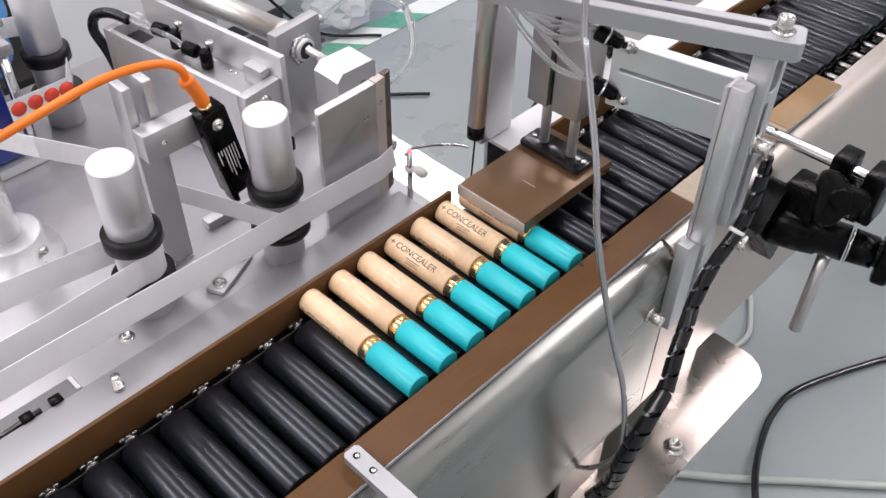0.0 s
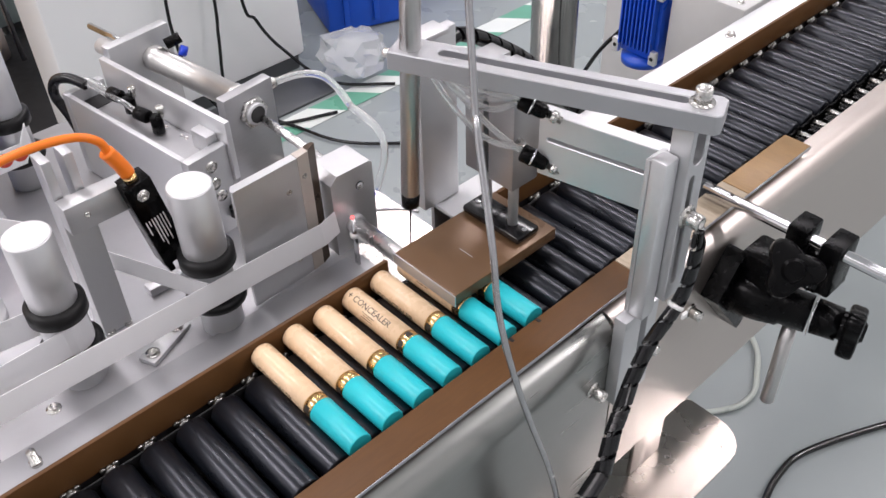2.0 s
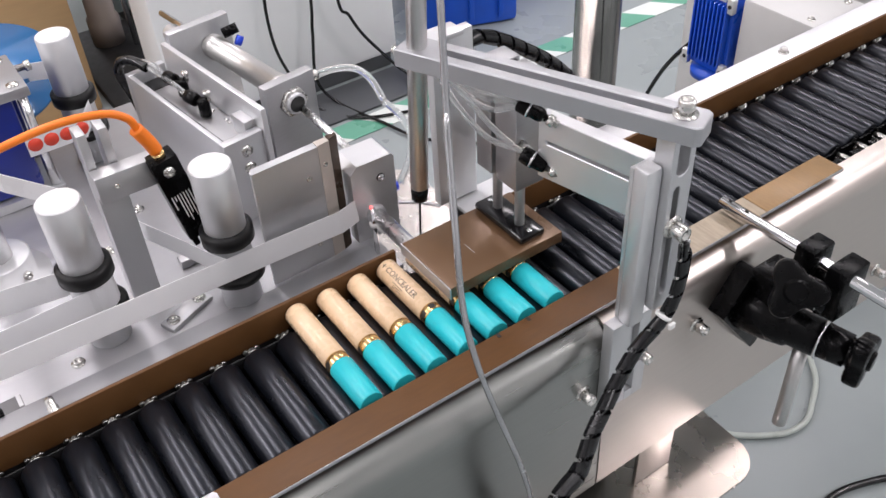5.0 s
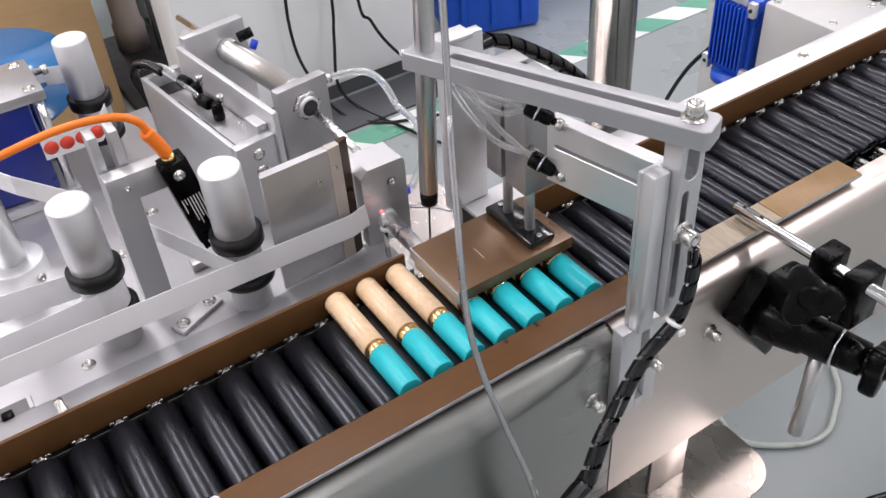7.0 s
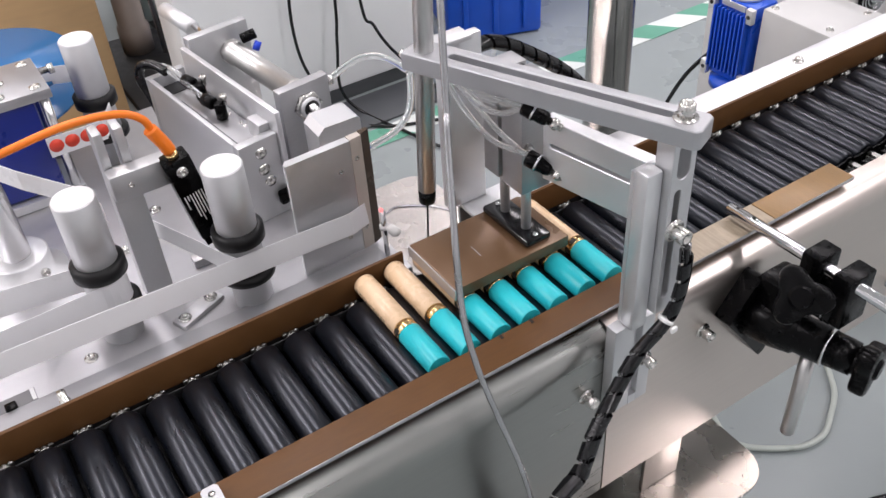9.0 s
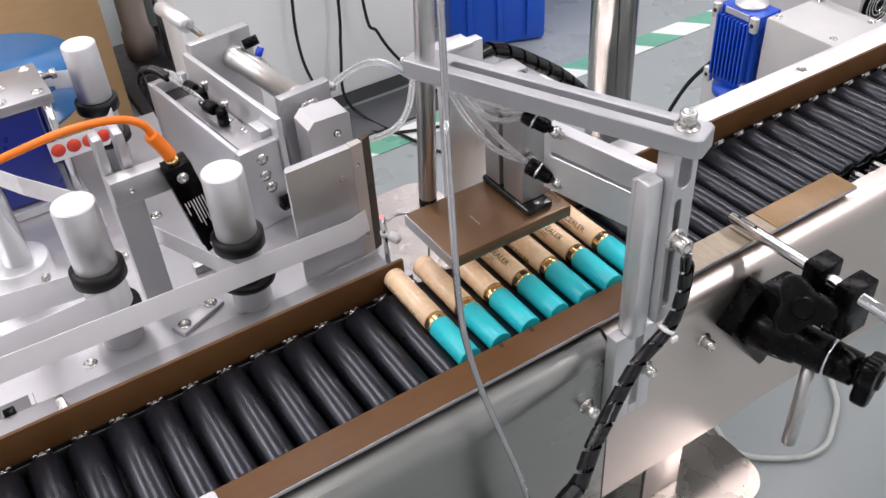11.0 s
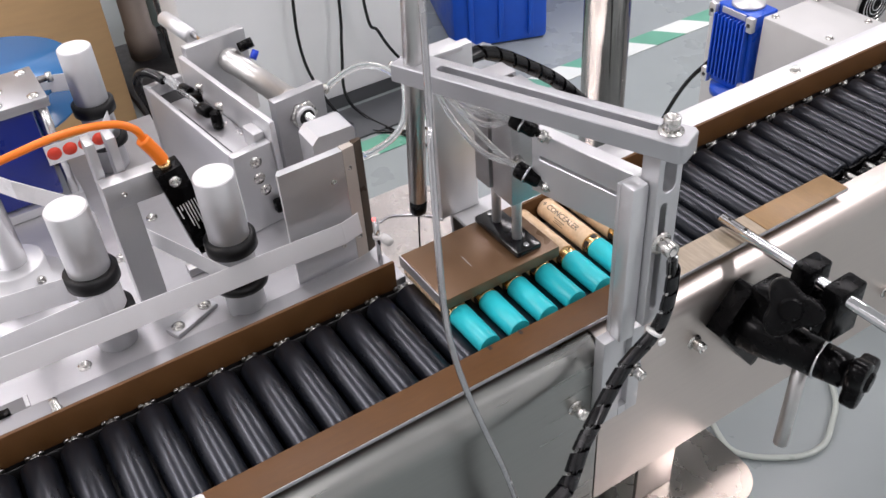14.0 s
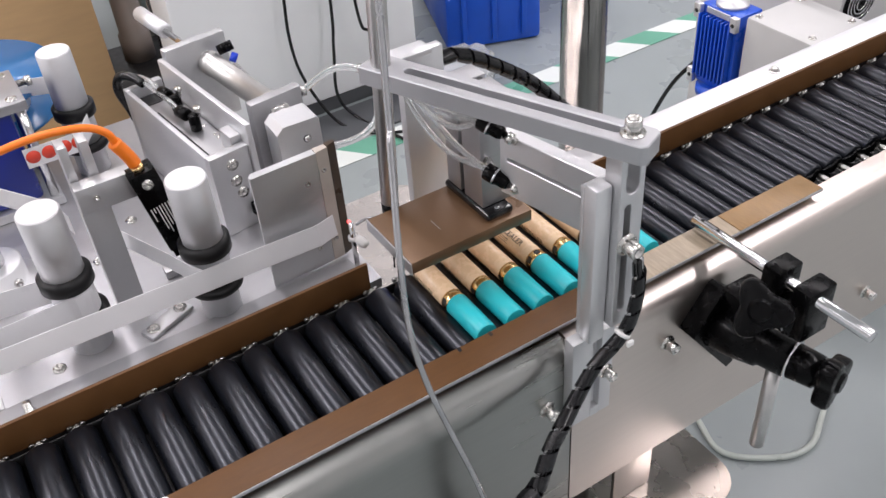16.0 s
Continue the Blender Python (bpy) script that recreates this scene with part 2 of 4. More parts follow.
def band(pts, z0, z1, thick=0.0006, drop=None, lean=0.0):
    """An upright tape that runs through (x, y) points; z may change along it by (dz) in drop."""
    bm = bmesh.new()
    rows = []
    line = [Vector((p[0], p[1], 0)) for p in pts]
    for i, c in enumerate(line):
        d = (line[min(i + 1, len(line) - 1)] - line[max(i - 1, 0)]).normalized()
        nrm = Vector((-d.y, d.x, 0)) * thick / 2
        dz = drop[i] if drop else 0
        rows.append([bm.verts.new(c + s * nrm + Vector((-lean * (z == z1), 0, z + dz))) for s, z in ((1, z0), (1, z1), (-1, z1), (-1, z0))])
    for a, b in zip(rows, rows[1:]):
        for k in range(4):
            j = (k + 1) % 4
            bm.faces.new((a[k], b[k], b[j], a[j]))
    bm.faces.new(rows[0])
    bm.faces.new(rows[-1][::-1])
    return bm


def extrude_profile(prof, axis, a0, a1):
    """Closed 2D outline pushed along an axis ('x' or 'y'); prof gives the other two coordinates in order."""
    bm = bmesh.new()
    def at(u, v, a):
        return (a, u, v) if axis == "x" else ((u, a, v) if axis == "y" else (u, v, a))
    A = [bm.verts.new(at(u, v, a0)) for u, v in prof]
    B = [bm.verts.new(at(u, v, a1)) for u, v in prof]
    n = len(prof)
    for i in range(n):
        j = (i + 1) % n
        bm.faces.new((A[i], A[j], B[j], B[i]))
    bm.faces.new(A[::-1])
    bm.faces.new(B)
    bmesh.ops.recalc_face_normals(bm, faces=bm.faces)
    return bm


def cap_bolt(p, direction, r=0.004, h=0.004, washer=True, name="bolt", parent=None, material=None):
    """A socket-head bolt with washer; p is on the surface."""
    p, d = Vector(p), Vector(direction).normalized()
    bm = bmesh.new()
    s = 0.0
    if washer:
        add_lathe(bm, [(0, r * 1.5), (0.0008, r * 1.5)], p, p + d, 20)
        s = 0.0008
    add_lathe(bm, [(s, r * 0.95), (s + 0.0003, r), (s + h - 0.0006, r), (s + h, r * 0.88), (s + h, r * 0.55), (s + h * 0.5, r * 0.5)], p, p + d, 18)
    return part(name, bm, material or BOLT, parent)



def slotted_bar(length, width, thick, slots, chamfer=0.0, bev=0.0005, m=None):
    """A bar along x from 0 to length, y 0 to width, z 0 to thick, with (x0, x1, y0, y1, depth) pockets let into its top."""
    bm = bmesh.new()
    bot = 0.0
    xs = [0.0]
    for s in slots:
        xs.append((s[1] + slots[slots.index(s) + 1][0]) / 2 if s is not slots[-1] else length)
    lower, upper = [], []
    for k, s in enumerate(slots):
        xa, xb = xs[k], xs[k + 1]
        last = k == len(slots) - 1
        c = chamfer if last else 0.0
        A, F = (xa, 0), (xa, width)
        right = [(xb - c, 0), (xb, c), (xb, width - c), (xb - c, width)] if c else [(xb, 0), (xb, width)]
        x0, x1, y0, y1, depth = s
        e = min((y1 - y0) / 2, (x1 - x0) / 2)
        mid = (y0 + y1) / 2
        arc = lambda cx, a0, a1: [(cx + e * math.cos(radians(a0 + (a1 - a0) * i / 6)), mid + (y1 - y0) / 2 * math.sin(radians(a0 + (a1 - a0) * i / 6))) for i in range(7)]
        ra, la = arc(x1 - e, -90, 90), arc(x0 + e, 90, 270)
        top = lambda pts: [bm.verts.new((p[0], p[1], thick)) for p in pts]
        bm.faces.new(top([A, right[0], ra[0], la[-1]]))
        bm.faces.new(top(right + ra[::-1]))
        bm.faces.new(top([right[-1], F, la[0], ra[-1]]))
        bm.faces.new(top([F, A] + la[::-1]))
        ring = ra + la
        for i in range(len(ring)):
            p, q = ring[i], ring[(i + 1) % len(ring)]
            if (Vector(p) - Vector(q)).length > 1e-7:
                bm.faces.new([bm.verts.new((*p, thick)), bm.verts.new((*q, thick)), bm.verts.new((*q, thick - depth)), bm.verts.new((*p, thick - depth))])
        bm.faces.new([bm.verts.new((*p, thick - depth)) for p in ring])
        lower.append(A)
        if not c and last:
            lower += right[:1]
        if c:
            lower += right[:2]
        upper = (right[2:] if c else right[1:]) if last else upper
    outline = lower + upper + [(x, width) for x in xs[-2::-1]]
    n = len(outline)
    for i in range(n):
        p, q = outline[i], outline[(i + 1) % n]
        bm.faces.new([bm.verts.new((*p, bot)), bm.verts.new((*q, bot)), bm.verts.new((*q, thick)), bm.verts.new((*p, thick))])
    bm.faces.new([bm.verts.new((*p, bot)) for p in outline[::-1]])
    bmesh.ops.remove_doubles(bm, verts=bm.verts, dist=1e-6)
    bmesh.ops.recalc_face_normals(bm, faces=bm.faces)
    if bev:
        out = [e for e in bm.edges if len(e.link_faces) == 2 and e.calc_face_angle(0) > 0.7 and max(v.co.z for v in e.verts) > thick - 1e-6]
        bmesh.ops.bevel(bm, geom=out, offset=bev, segments=1, affect="EDGES", profile=0.5)
    if m is not None:
        bmesh.ops.transform(bm, matrix=m, verts=bm.verts)
    return bm

# ---------------------------------------------------------------- room
P = 0.0243            # pitch of the roller chain
Y0, Y1 = -0.55, 1.75  # ends of the conveyor


def build_room():
    fl = part("floor", box(-4.5, 3.0, -3.0, 5.0, FLOOR - 0.1, FLOOR), FLOORM)
    tagged(fl, "grey-green glossy epoxy workshop floor", "floor", kind="structure")
    ce = part("ceiling", box(-4.5, 3.0, -3.0, 5.0, 3.16, 3.26), WALLM)
    tagged(ce, "plain white workshop ceiling", "ceiling", kind="structure")
    for n, b in (("wall_north", (-4.6, 3.1, 5.0, 5.1)), ("wall_south", (-4.6, 3.1, -3.1, -3.0)), ("wall_west", (-4.6, -4.5, -3.0, 5.0)), ("wall_east", (3.0, 3.1, -3.0, 5.0))):
        w = part(n, box(*b, FLOOR - 0.1, 3.26), WALLM)
        tagged(w, "plain white painted workshop wall", "wall", kind="structure")
    for x, y, w in ((-2.7, 0.2, 20), (-0.9, 0.2, 22), (-2.7, 2.6, 30), (-0.9, 2.6, 32), (1.4, 2.6, 56), (1.6, 0.2, 16), (1.2, -1.9, 8), (-1.0, -1.9, 50), (-2.8, -1.9, 40)):
        lamp = thing("ceiling_light", "long white ceiling tube light switched on", "ceiling light", "ceiling lights", (x, y, 3.15))
        part("frame", box(-0.87, 0.87, -0.15, 0.15, -0.02, 0.01, 0.004), WHITE, lamp)
        area_lamp(x, y, 3.12, 1.7, 0.24, w)


# ---------------------------------------------------------------- conveyor
def steel_profile(r):
    t = 0.0016
    top = 0.9005
    cx, cz = -0.1590 - r, top - r
    arc = [radians(90 - 90 * i / 14) for i in range(15)]
    out = [(-0.1840, top)] + [(cx + r * math.cos(a), cz + r * math.sin(a)) for a in arc] + [(-0.1590, 0.729), (-0.1590 - t, 0.729)]
    return out + [(cx + (r - t) * math.cos(a), cz + (r - t) * math.sin(a)) for a in arc[::-1]] + [(-0.1840, top - t)]


def build_conveyor():
    cv = thing("roller_conveyor", "stainless steel roller conveyor frame with brown side strips", "conveyor")
    # near sheet in the darkened copy, far sheet in the lighter one
    part("side_panel", extrude_profile(steel_profile(0.0240), "y", Y0, 0.4370), DIM_STEEL, cv, "brushed stainless side panel with rounded top edge, dark reflections in its colour")
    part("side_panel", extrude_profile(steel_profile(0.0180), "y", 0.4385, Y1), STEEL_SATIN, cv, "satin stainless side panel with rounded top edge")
    part("bed_plate", box(-0.331, -0.176, Y0, Y1, 0.846, 0.850), DARK, cv)
    part("inner_wall", box(-0.1785, -0.1765, Y0, Y1, 0.850, 0.8985), DIM_STEEL, cv)
    # near strip: a worn length, then bare chain past its end
    def near_strip(y0, y1, m, lab=""):
        bm = box(-0.1945, -0.1718, y0, y1, 0.9068, 0.9098, 0.0005)
        add_box(bm, -0.1945, -0.1920, y0, y1, 0.872, 0.9066)
        part("side_strip", bm, m, cv, lab)
        part("strip_lip", box(-0.1717, -0.1712, y0, y1, 0.9066, 0.9096, 0.0002), ALU_DARK, cv)
    near_strip(Y0, 0.1674, BROWN)
    near_strip(0.1680, 0.474, BROWN)
    near_strip(0.4746, 0.602, BROWN_WORN, "worn brown side strip with pale scuffs")
    near_strip(0.6026, 0.690, BROWN_MID, "golden-brown side strip")
    part("side_strip", box(-0.3045, -0.3015, Y0, 0.362, 0.8870, 0.912, 0.0006), BROWN, cv)
    # dark sheet put in for the shade in the gap below the strip
    part("gap_shade", box(-0.3045, -0.3025, Y0, 0.362, 0.8505, 0.8868), DARK, cv)
    part("side_strip", box(-0.3045, -0.3015, 0.429, Y1, 0.8890, 0.912, 0.0006), BROWN, cv)
    # same dark stand-in for the gap's shade on the far length
    part("gap_shade", box(-0.3045, -0.3025, 0.429, Y1, 0.8505, 0.8888), DARK, cv)
    part("top_strip", box(-0.331, -0.305, 0.429, Y1, 0.9065, 0.910, 0.0006), ALU_SATIN, cv, "bright aluminium top strip")
    part("side_strip_edge", box(-0.331, -0.328, 0.429, Y1, 0.866, 0.906), ALU, cv)
    # slots in the near strip, drawn as flat dark patches
    for y in (0.370, 0.3945):
        part("slot", box(-0.1944, -0.1905, y - 0.0011, y + 0.0011, 0.9096, 0.9101), DARK, cv)
    for y, z in ((0.526, 0.850), (0.416, 0.852), (0.771, 0.768), (0.86, 0.852), (0.98, 0.852)):
        cap_bolt((-0.1590, y, z), (1, 0, 0), 0.0042, 0.009, True, "bolt", cv)
    for y in (0.80, 1.0, 1.2, 1.4):
        cap_bolt((-0.318, y, 0.910), (0, 0, 1), 0.0035, 0.0035, True, "bolt", cv)
    # bar clamped over the near strip
    bar = extrude_profile([(-0.1895, 0.1645), (-0.1895, 0.1715), (-0.1875, 0.1732), (-0.1, 0.1732), (-0.1, 0.1628), (-0.1875, 0.1628)], "z", 0.9102, 0.916)
    part("cross_bar", bar, ALU_BEAM, cv, "small aluminium cross bar with screw holes")
    for x in (-0.1837, -0.1711):
        part("screw_hole", lathe([(0, 0.0020), (0.0004, 0.0020)], (x, 0.168, 0.916), (x, 0.168, 1), 14), DARK, cv)
        part("screw", lathe([(0, 0.0016), (0.0007, 0.0012)], (x + 0.0003, 0.1683, 0.916), (x + 0.0003, 0.1683, 1), 12), BOLT, cv)
    # leg flange under the frame: a plate with rounded corners, turned-down lip, and the leg
    def flange(x0, x1, y0, y1, r=0.03):
        out = []
        for cx, cy, a0 in ((x1 - r, y1 - r, 0), (x0 + r, y1 - r, 90), (x0 + r, y0 + r, 180), (x1 - r, y0 + r, 270)):
            for i in range(7):
                a = radians(a0 + 15 * i)
                out.append((cx + r * math.cos(a), cy + r * math.sin(a)))
        return out
    fx = flange(-0.675, -0.112, 0.30, 0.592)
    part("leg_flange", extrude_profile(fx, "z", 0.676, 0.680), STEEL_MATT, cv, "stainless flange plate with rounded corners")
    # unseen steel sheet added so the flange mirrors metal, not the dark bed
    part("tray_reflector", box(-0.325, -0.181, Y0, Y1, 0.838, 0.8455), DIM_STEEL, cv)
    part("leg_plate", box(-0.1650, -0.1612, 0.4875, 0.5275, 0.6804, 0.738, 0.0008), STEEL_SATIN, cv, "bright stainless leg plate under the side panel")
    part("leg_plate", box(-0.1650, -0.1612, 0.340, 0.395, 0.6804, 0.738, 0.0008), STEEL_SATIN, cv, "bright stainless leg plate under the side panel")
    part("leg", box(-0.27, -0.19, 0.36, 0.48, FLOOR, 0.6755, 0.004), DIM_STEEL, cv, "square stainless machine leg")
    part("bracket", box(-0.225, -0.205, 0.36, 0.50, 0.6805, 0.8375, 0.002), DIM_STEEL, cv)
    cap_bolt((-0.129, 0.457, 0.680), (0, 0, 1), 0.006, 0.006, True, "bolt", cv)
    return cv


def build_chain():
    ch = thing("roller_chain", "moving chain of black rubber-sleeved rollers with steel pins", "roller chain")
    sleeve = put("roller", lathe([(0, 0.0086), (0.0006, 0.0100), (0.0018, 0.0109), (0.0852, 0.0109), (0.0864, 0.0102), (0.087, 0.0086)], (-0.2912, 0, 0), (0, 0, 0), 26), ROLLER)
    pin = put("pin", lathe([(0, 0.0024), (0.0004, 0.0028), (0.0030, 0.0028), (0.0030, 0.0046), (0.0044, 0.0046), (0.0044, 0.0028), (0.1158, 0.0028), (0.1162, 0.0022)], (-0.3008, 0, 0), (0, 0, 0), 12), PIN_STEEL)
    far = put("chain_link", box(-0.2955, -0.2940, 0.001, P - 0.001, -0.0048, 0.0040, 0.0008), DARK)
    def link(x):
        bm = bmesh.new()
        for dy in (0, P):
            add_lathe(bm, [(0, 0.0066), (0.0004, 0.0072), (0.0020, 0.0072), (0.0024, 0.0066)], (x, dy, 0.002), (1, dy, 0.002), 16)
        add_box(bm, x + 0.0004, x + 0.0020, 0, P, -0.0030, 0.0062)
        return put("chain_link", bm, BLACK)
    near, outer = link(-0.2030), link(-0.1850)
    middle = put("link_spacer", box(-0.1960, -0.1895, 0.0070, P - 0.0070, 0.0005, 0.0060, 0.0012), BLACK)
    bm = bmesh.new()
    for dy in (-0.0040, 0.0, 0.0040):
        add_lathe(bm, [(0, 0.0015), (0.0003, 0.0021), (0.0020, 0.0021), (0.0023, 0.0014)], (-0.3012 + 0.0003 * (dy == 0), dy, 0.0016), (0, dy, 0.0016), 12)
    clip = put("spring_clip", bm, PIN_STEEL)
    bush = put("bushing", lathe([(0, 0.0022), (0.0004, 0.0027), (0.0147, 0.0027), (0.0151, 0.0022)], (-0.2003, 0, 0.0040), (0, 0, 0.0040), 14), PIN_STEEL)
    k = int((Y0 - 0.16) / P)
    while k * P < Y1 - 0.2:
        y = CHAIN_PHASE + k * P
        for nm, me in (("roller", sleeve), ("pin", pin), ("spring_clip", clip), ("chain_link", far)) + ((("chain_link", near), ("chain_link", outer), ("bushing", bush), ("link_spacer", middle)) if y > 0.40 else ()):
            ob = new(nm, me)
            ob.parent = ch
            ob.location = (0, y, 0.8862)
        k += 1
    return ch


# ---------------------------------------------------------------- tubes
CHAIN_PHASE = -0.0004
TUBE_R = 0.0083
BAND_R = 0.00815


def text_mesh(body, size, material, name="print", extrude=0.00006):
    cu = bpy.data.curves.new(name, "FONT")
    cu.body, cu.size, cu.align_x, cu.align_y, cu.extrude, cu.resolution_u = body, size, "CENTER", "CENTER", extrude, 3
    ob = new("text_source", cu)
    dg = bpy.context.evaluated_depsgraph_get()
    me = bpy.data.meshes.new_from_object(ob.evaluated_get(dg))
    bpy.data.objects.remove(ob)
    me.materials.clear()
    me.materials.append(material)
    me.name = name
    return me


def wrap_text(me, r):
    """Cuts flat lettering into narrow strips and lays it round a cylinder along x."""
    bm = bmesh.new()
    bm.from_mesh(me)
    for k in range(-28, 29):
        bmesh.ops.bisect_plane(bm, geom=bm.verts[:] + bm.edges[:] + bm.faces[:], plane_co=(0, k * 0.00034, 0), plane_no=(0, 1, 0))
    bm.to_mesh(me)
    bm.free()
    r += 0.00005
    for v in me.vertices:
        a = v.co.y / r
        v.co = Vector((v.co.x, math.sin(a) * (r + v.co.z), math.cos(a) * (r + v.co.z)))
    return me


def build_tubes():
    body = put("tube_body", lathe([(0, TUBE_R - 0.0011), (0.0005, TUBE_R - 0.0004), (0.0014, TUBE_R), (0.0553, TUBE_R), (0.0556, TUBE_R - 0.0005)], (-0.3011, 0, 0), (0, 0, 0), 36), BEIGE)
    ring = put("gold_band", lathe([(0, TUBE_R - 0.0009), (0.0003, BAND_R), (0.0066, BAND_R), (0.0069, TUBE_R - 0.0005)], (-0.2454, 0, 0), (0, 0, 0), 36), GOLD)
    cap = put("cap", lathe([(0, TUBE_R - 0.0004), (0.0004, TUBE_R + 0.0001), (0.0368, TUBE_R - 0.0001), (0.0374, TUBE_R - 0.0004), (0.0375, TUBE_R - 0.0008)], (-0.2385, 0, 0), (0, 0, 0), 36), TEAL)
    word = wrap_text(text_mesh("CONCEALER", 0.0063, INK), TUBE_R)
    bm = bmesh.new()
    for i, w in enumerate((0.012, 0.009, 0.011)):
        add_box(bm, -w / 2, w / 2, -0.0041 - 0.0015 * i, -0.0037 - 0.0015 * i, 0, 0.00006)
    add_box(bm, -0.0235, -0.0200, 0.0, 0.0006, 0, 0.00006)
    add_box(bm, -0.0220, -0.0214, -0.0014, 0.002, 0, 0.00006)
    small = put("small_print", bm, INK, False)
    bmesh_fix = bmesh.new()
    bmesh_fix.from_mesh(small)
    bmesh.ops.subdivide_edges(bmesh_fix, edges=bmesh_fix.edges, cuts=2)
    bmesh_fix.to_mesh(small)
    bmesh_fix.free()
    wrap_text(small, TUBE_R)
    bm = bmesh.new()
    for i in range(4):
        add_box(bm, -0.0020, 0.0020, -0.0024 + 0.0012 * i, -0.0012 + 0.0012 * i, 0, 0.00008)
    bmesh.ops.remove_doubles(bm, verts=bm.verts, dist=1e-6)
    mark = wrap_text(put("band_mark", bm, INK, False), BAND_R)
    out = []
    turn = (94, 112, 118, 24, 98, 26, 52)
    for i in range(7):
        t = thing("cosmetic_tube", "beige cosmetic tube with gold band and teal cap lying on rollers", "cosmetic tube", "tubes on the rollers")
        for nm, me in (("tube_body", body), ("gold_band", ring), ("cap", cap)):
            o = new(nm, me)
            o.parent = t
        for nm, me in (("printed_word", word), ("printed_lines", small)):
            o = new(nm, me)
            o.parent = t
            o.location = (-0.2745, 0, 0)
            o.rotation_euler = (radians(turn[i]), 0, 0)
        for da in (-25, 35, 150):
            o = new("band_mark", mark)
            o.parent = t
            o.location = (-0.2420, 0, 0)
            o.rotation_euler = (radians(turn[i] + da), 0, 0)
        out.append(t)
    return out


# ---------------------------------------------------------------- press
GAN = Matrix.Translation((-0.146, 0.458, 0)) @ Matrix.Rotation(math.atan2(0.068, 0.16), 4, "Z")


ARM = Matrix.Translation((-0.229, 0.4365, 0)) @ Matrix.Rotation(math.atan2(0.0155, 0.071), 4, "Z")


def build_press_stand():
    st = thing("press_stand", "aluminium bracket stand with slotted arm and pneumatic cylinder", "bracket stand")
    # beam, skewed over the conveyor, with a long slot
    bm = slotted_bar(0.1960, 0.022, 0.0118, [(0.0290, 0.1770, 0.0080, 0.0150, 0.008)], 0.003, 0.0006, GAN @ Matrix.Translation((-0.1795, -0.0105, 1.0517)))
    part("beam", bm, ALU_BEAM, st, "slotted satin aluminium beam")
    cap_bolt(GAN @ Vector((0.0035, 0.001, 1.0635)), (0, 0, 1), 0.0048, 0.0085, True, "bolt", st)
    cap_bolt(GAN @ Vector((-0.1795, -0.002, 1.0575)), GAN.to_3x3() @ Vector((-1, 0, 0)), 0.003, 0.006, False, "bolt", st)
    # upright: slotted bar, sliding plate, lower bar
    stand_up = Matrix(((0, 0, 1, -0.152), (0, 1, 0, 0.4502), (1, 0, 0, 0.925), (0, 0, 0, 1)))
    part("upright_bar", slotted_bar(0.1265, 0.0180, 0.0135, [(0.012, 0.094, 0.0042, 0.0092, 0.0125), (0.101, 0.1262, 0.0042, 0.0138, 0.0100)], 0, 0.0005, stand_up), ALU, st)
    part("slide_plate", box(-0.1554, -0.1440, 0.4374, 0.4500, 0.912, 1.033, 0.0022), ALU_SATIN, st)
    bm = bmesh.new()
    add_box(bm, -0.1588, -0.1556, 0.4385, 0.4555, 0.9126, 1.030, 0.0004)
    add_box(bm, -0.1588, -0.1495, 0.4295, 0.4465, 0.832, 0.9118, 0.0006)
    add_box(bm, -0.1588, -0.1495, 0.4535, 0.4640, 0.832, 0.9118, 0.0006)
    add_box(bm, -0.1588, -0.1495, 0.4466, 0.4534, 0.832, 0.840)
    add_box(bm, -0.1588, -0.1545, 0.4466, 0.4534, 0.840, 0.9118)
    part("lower_bar", bm, ALU, st)
    cap_bolt((-0.1385, 0.4575, 0.990), (1, 0, 0), 0.0050, 0.010, True, "bolt", st)
    cap_bolt((-0.1494, 0.4580, 0.872), (1, 0, 0), 0.0038, 0.008, True, "bolt", st)
    # horizontal arm with a milled slot
    bm = slotted_bar(0.0890, 0.046, 0.009, [(0.006, 0.076, 0.0262, 0.0290, 0.005)], 0, 0.0005, ARM @ Matrix(((1, 0, 0, -0.006), (0, 0, -1, 0.009), (0, 1, 0, 0.983), (0, 0, 0, 1))))
    part("slotted_arm", bm, ALU_SATIN, st)
    # cylinder body: two halves either side of the guide groove
    part("cylinder_body", box(-0.2960, -0.2790, 0.4315, 0.4560, 0.9600, 1.044, 0.0008), ALU_DARK, st, "square milled pneumatic cylinder body")
    part("cylinder_body", box(-0.2745, -0.2520, 0.4315, 0.4560, 0.9600, 1.044, 0.0008), ALU_DARK, st)
    # dark fill between the halves stands in for the shade in the groove
    part("groove_shade", box(-0.2792, -0.2743, 0.4360, 0.4520, 0.9605, 1.043), DARK, st)
    part("far_upright", box(-0.333, -0.325, 0.418, 0.452, 0.9105, 1.0483, 0.0006), ALU_SATIN, st)
    part("top_bracket", box(-0.334, -0.318, 0.410, 0.440, 1.0484, 1.0520, 0.0006), ALU_SATIN, st)
    # push-in fittings: threaded stub, black elbow, ring
    for y, z in ((0.4275, 1.036), (0.4305, 0.997)):
        a = Vector((-0.2395, y, z))
        part("fitting_stub", cyl((-0.253, y + 0.006, z), (-0.238, y + 0.002, z), 0.0036, seg=14), BOLT, st)
        d = Vector((0.82, 0.44, -0.36)).normalized()
        el = part("hose_fitting", lathe([(0, 0.0045), (0.001, 0.0058), (0.009, 0.0058), (0.010, 0.0050), (0.016, 0.0046), (0.018, 0.0036)], a - d * 0.004, a + d, 16), BLACK, st, "black push-in hose elbow")
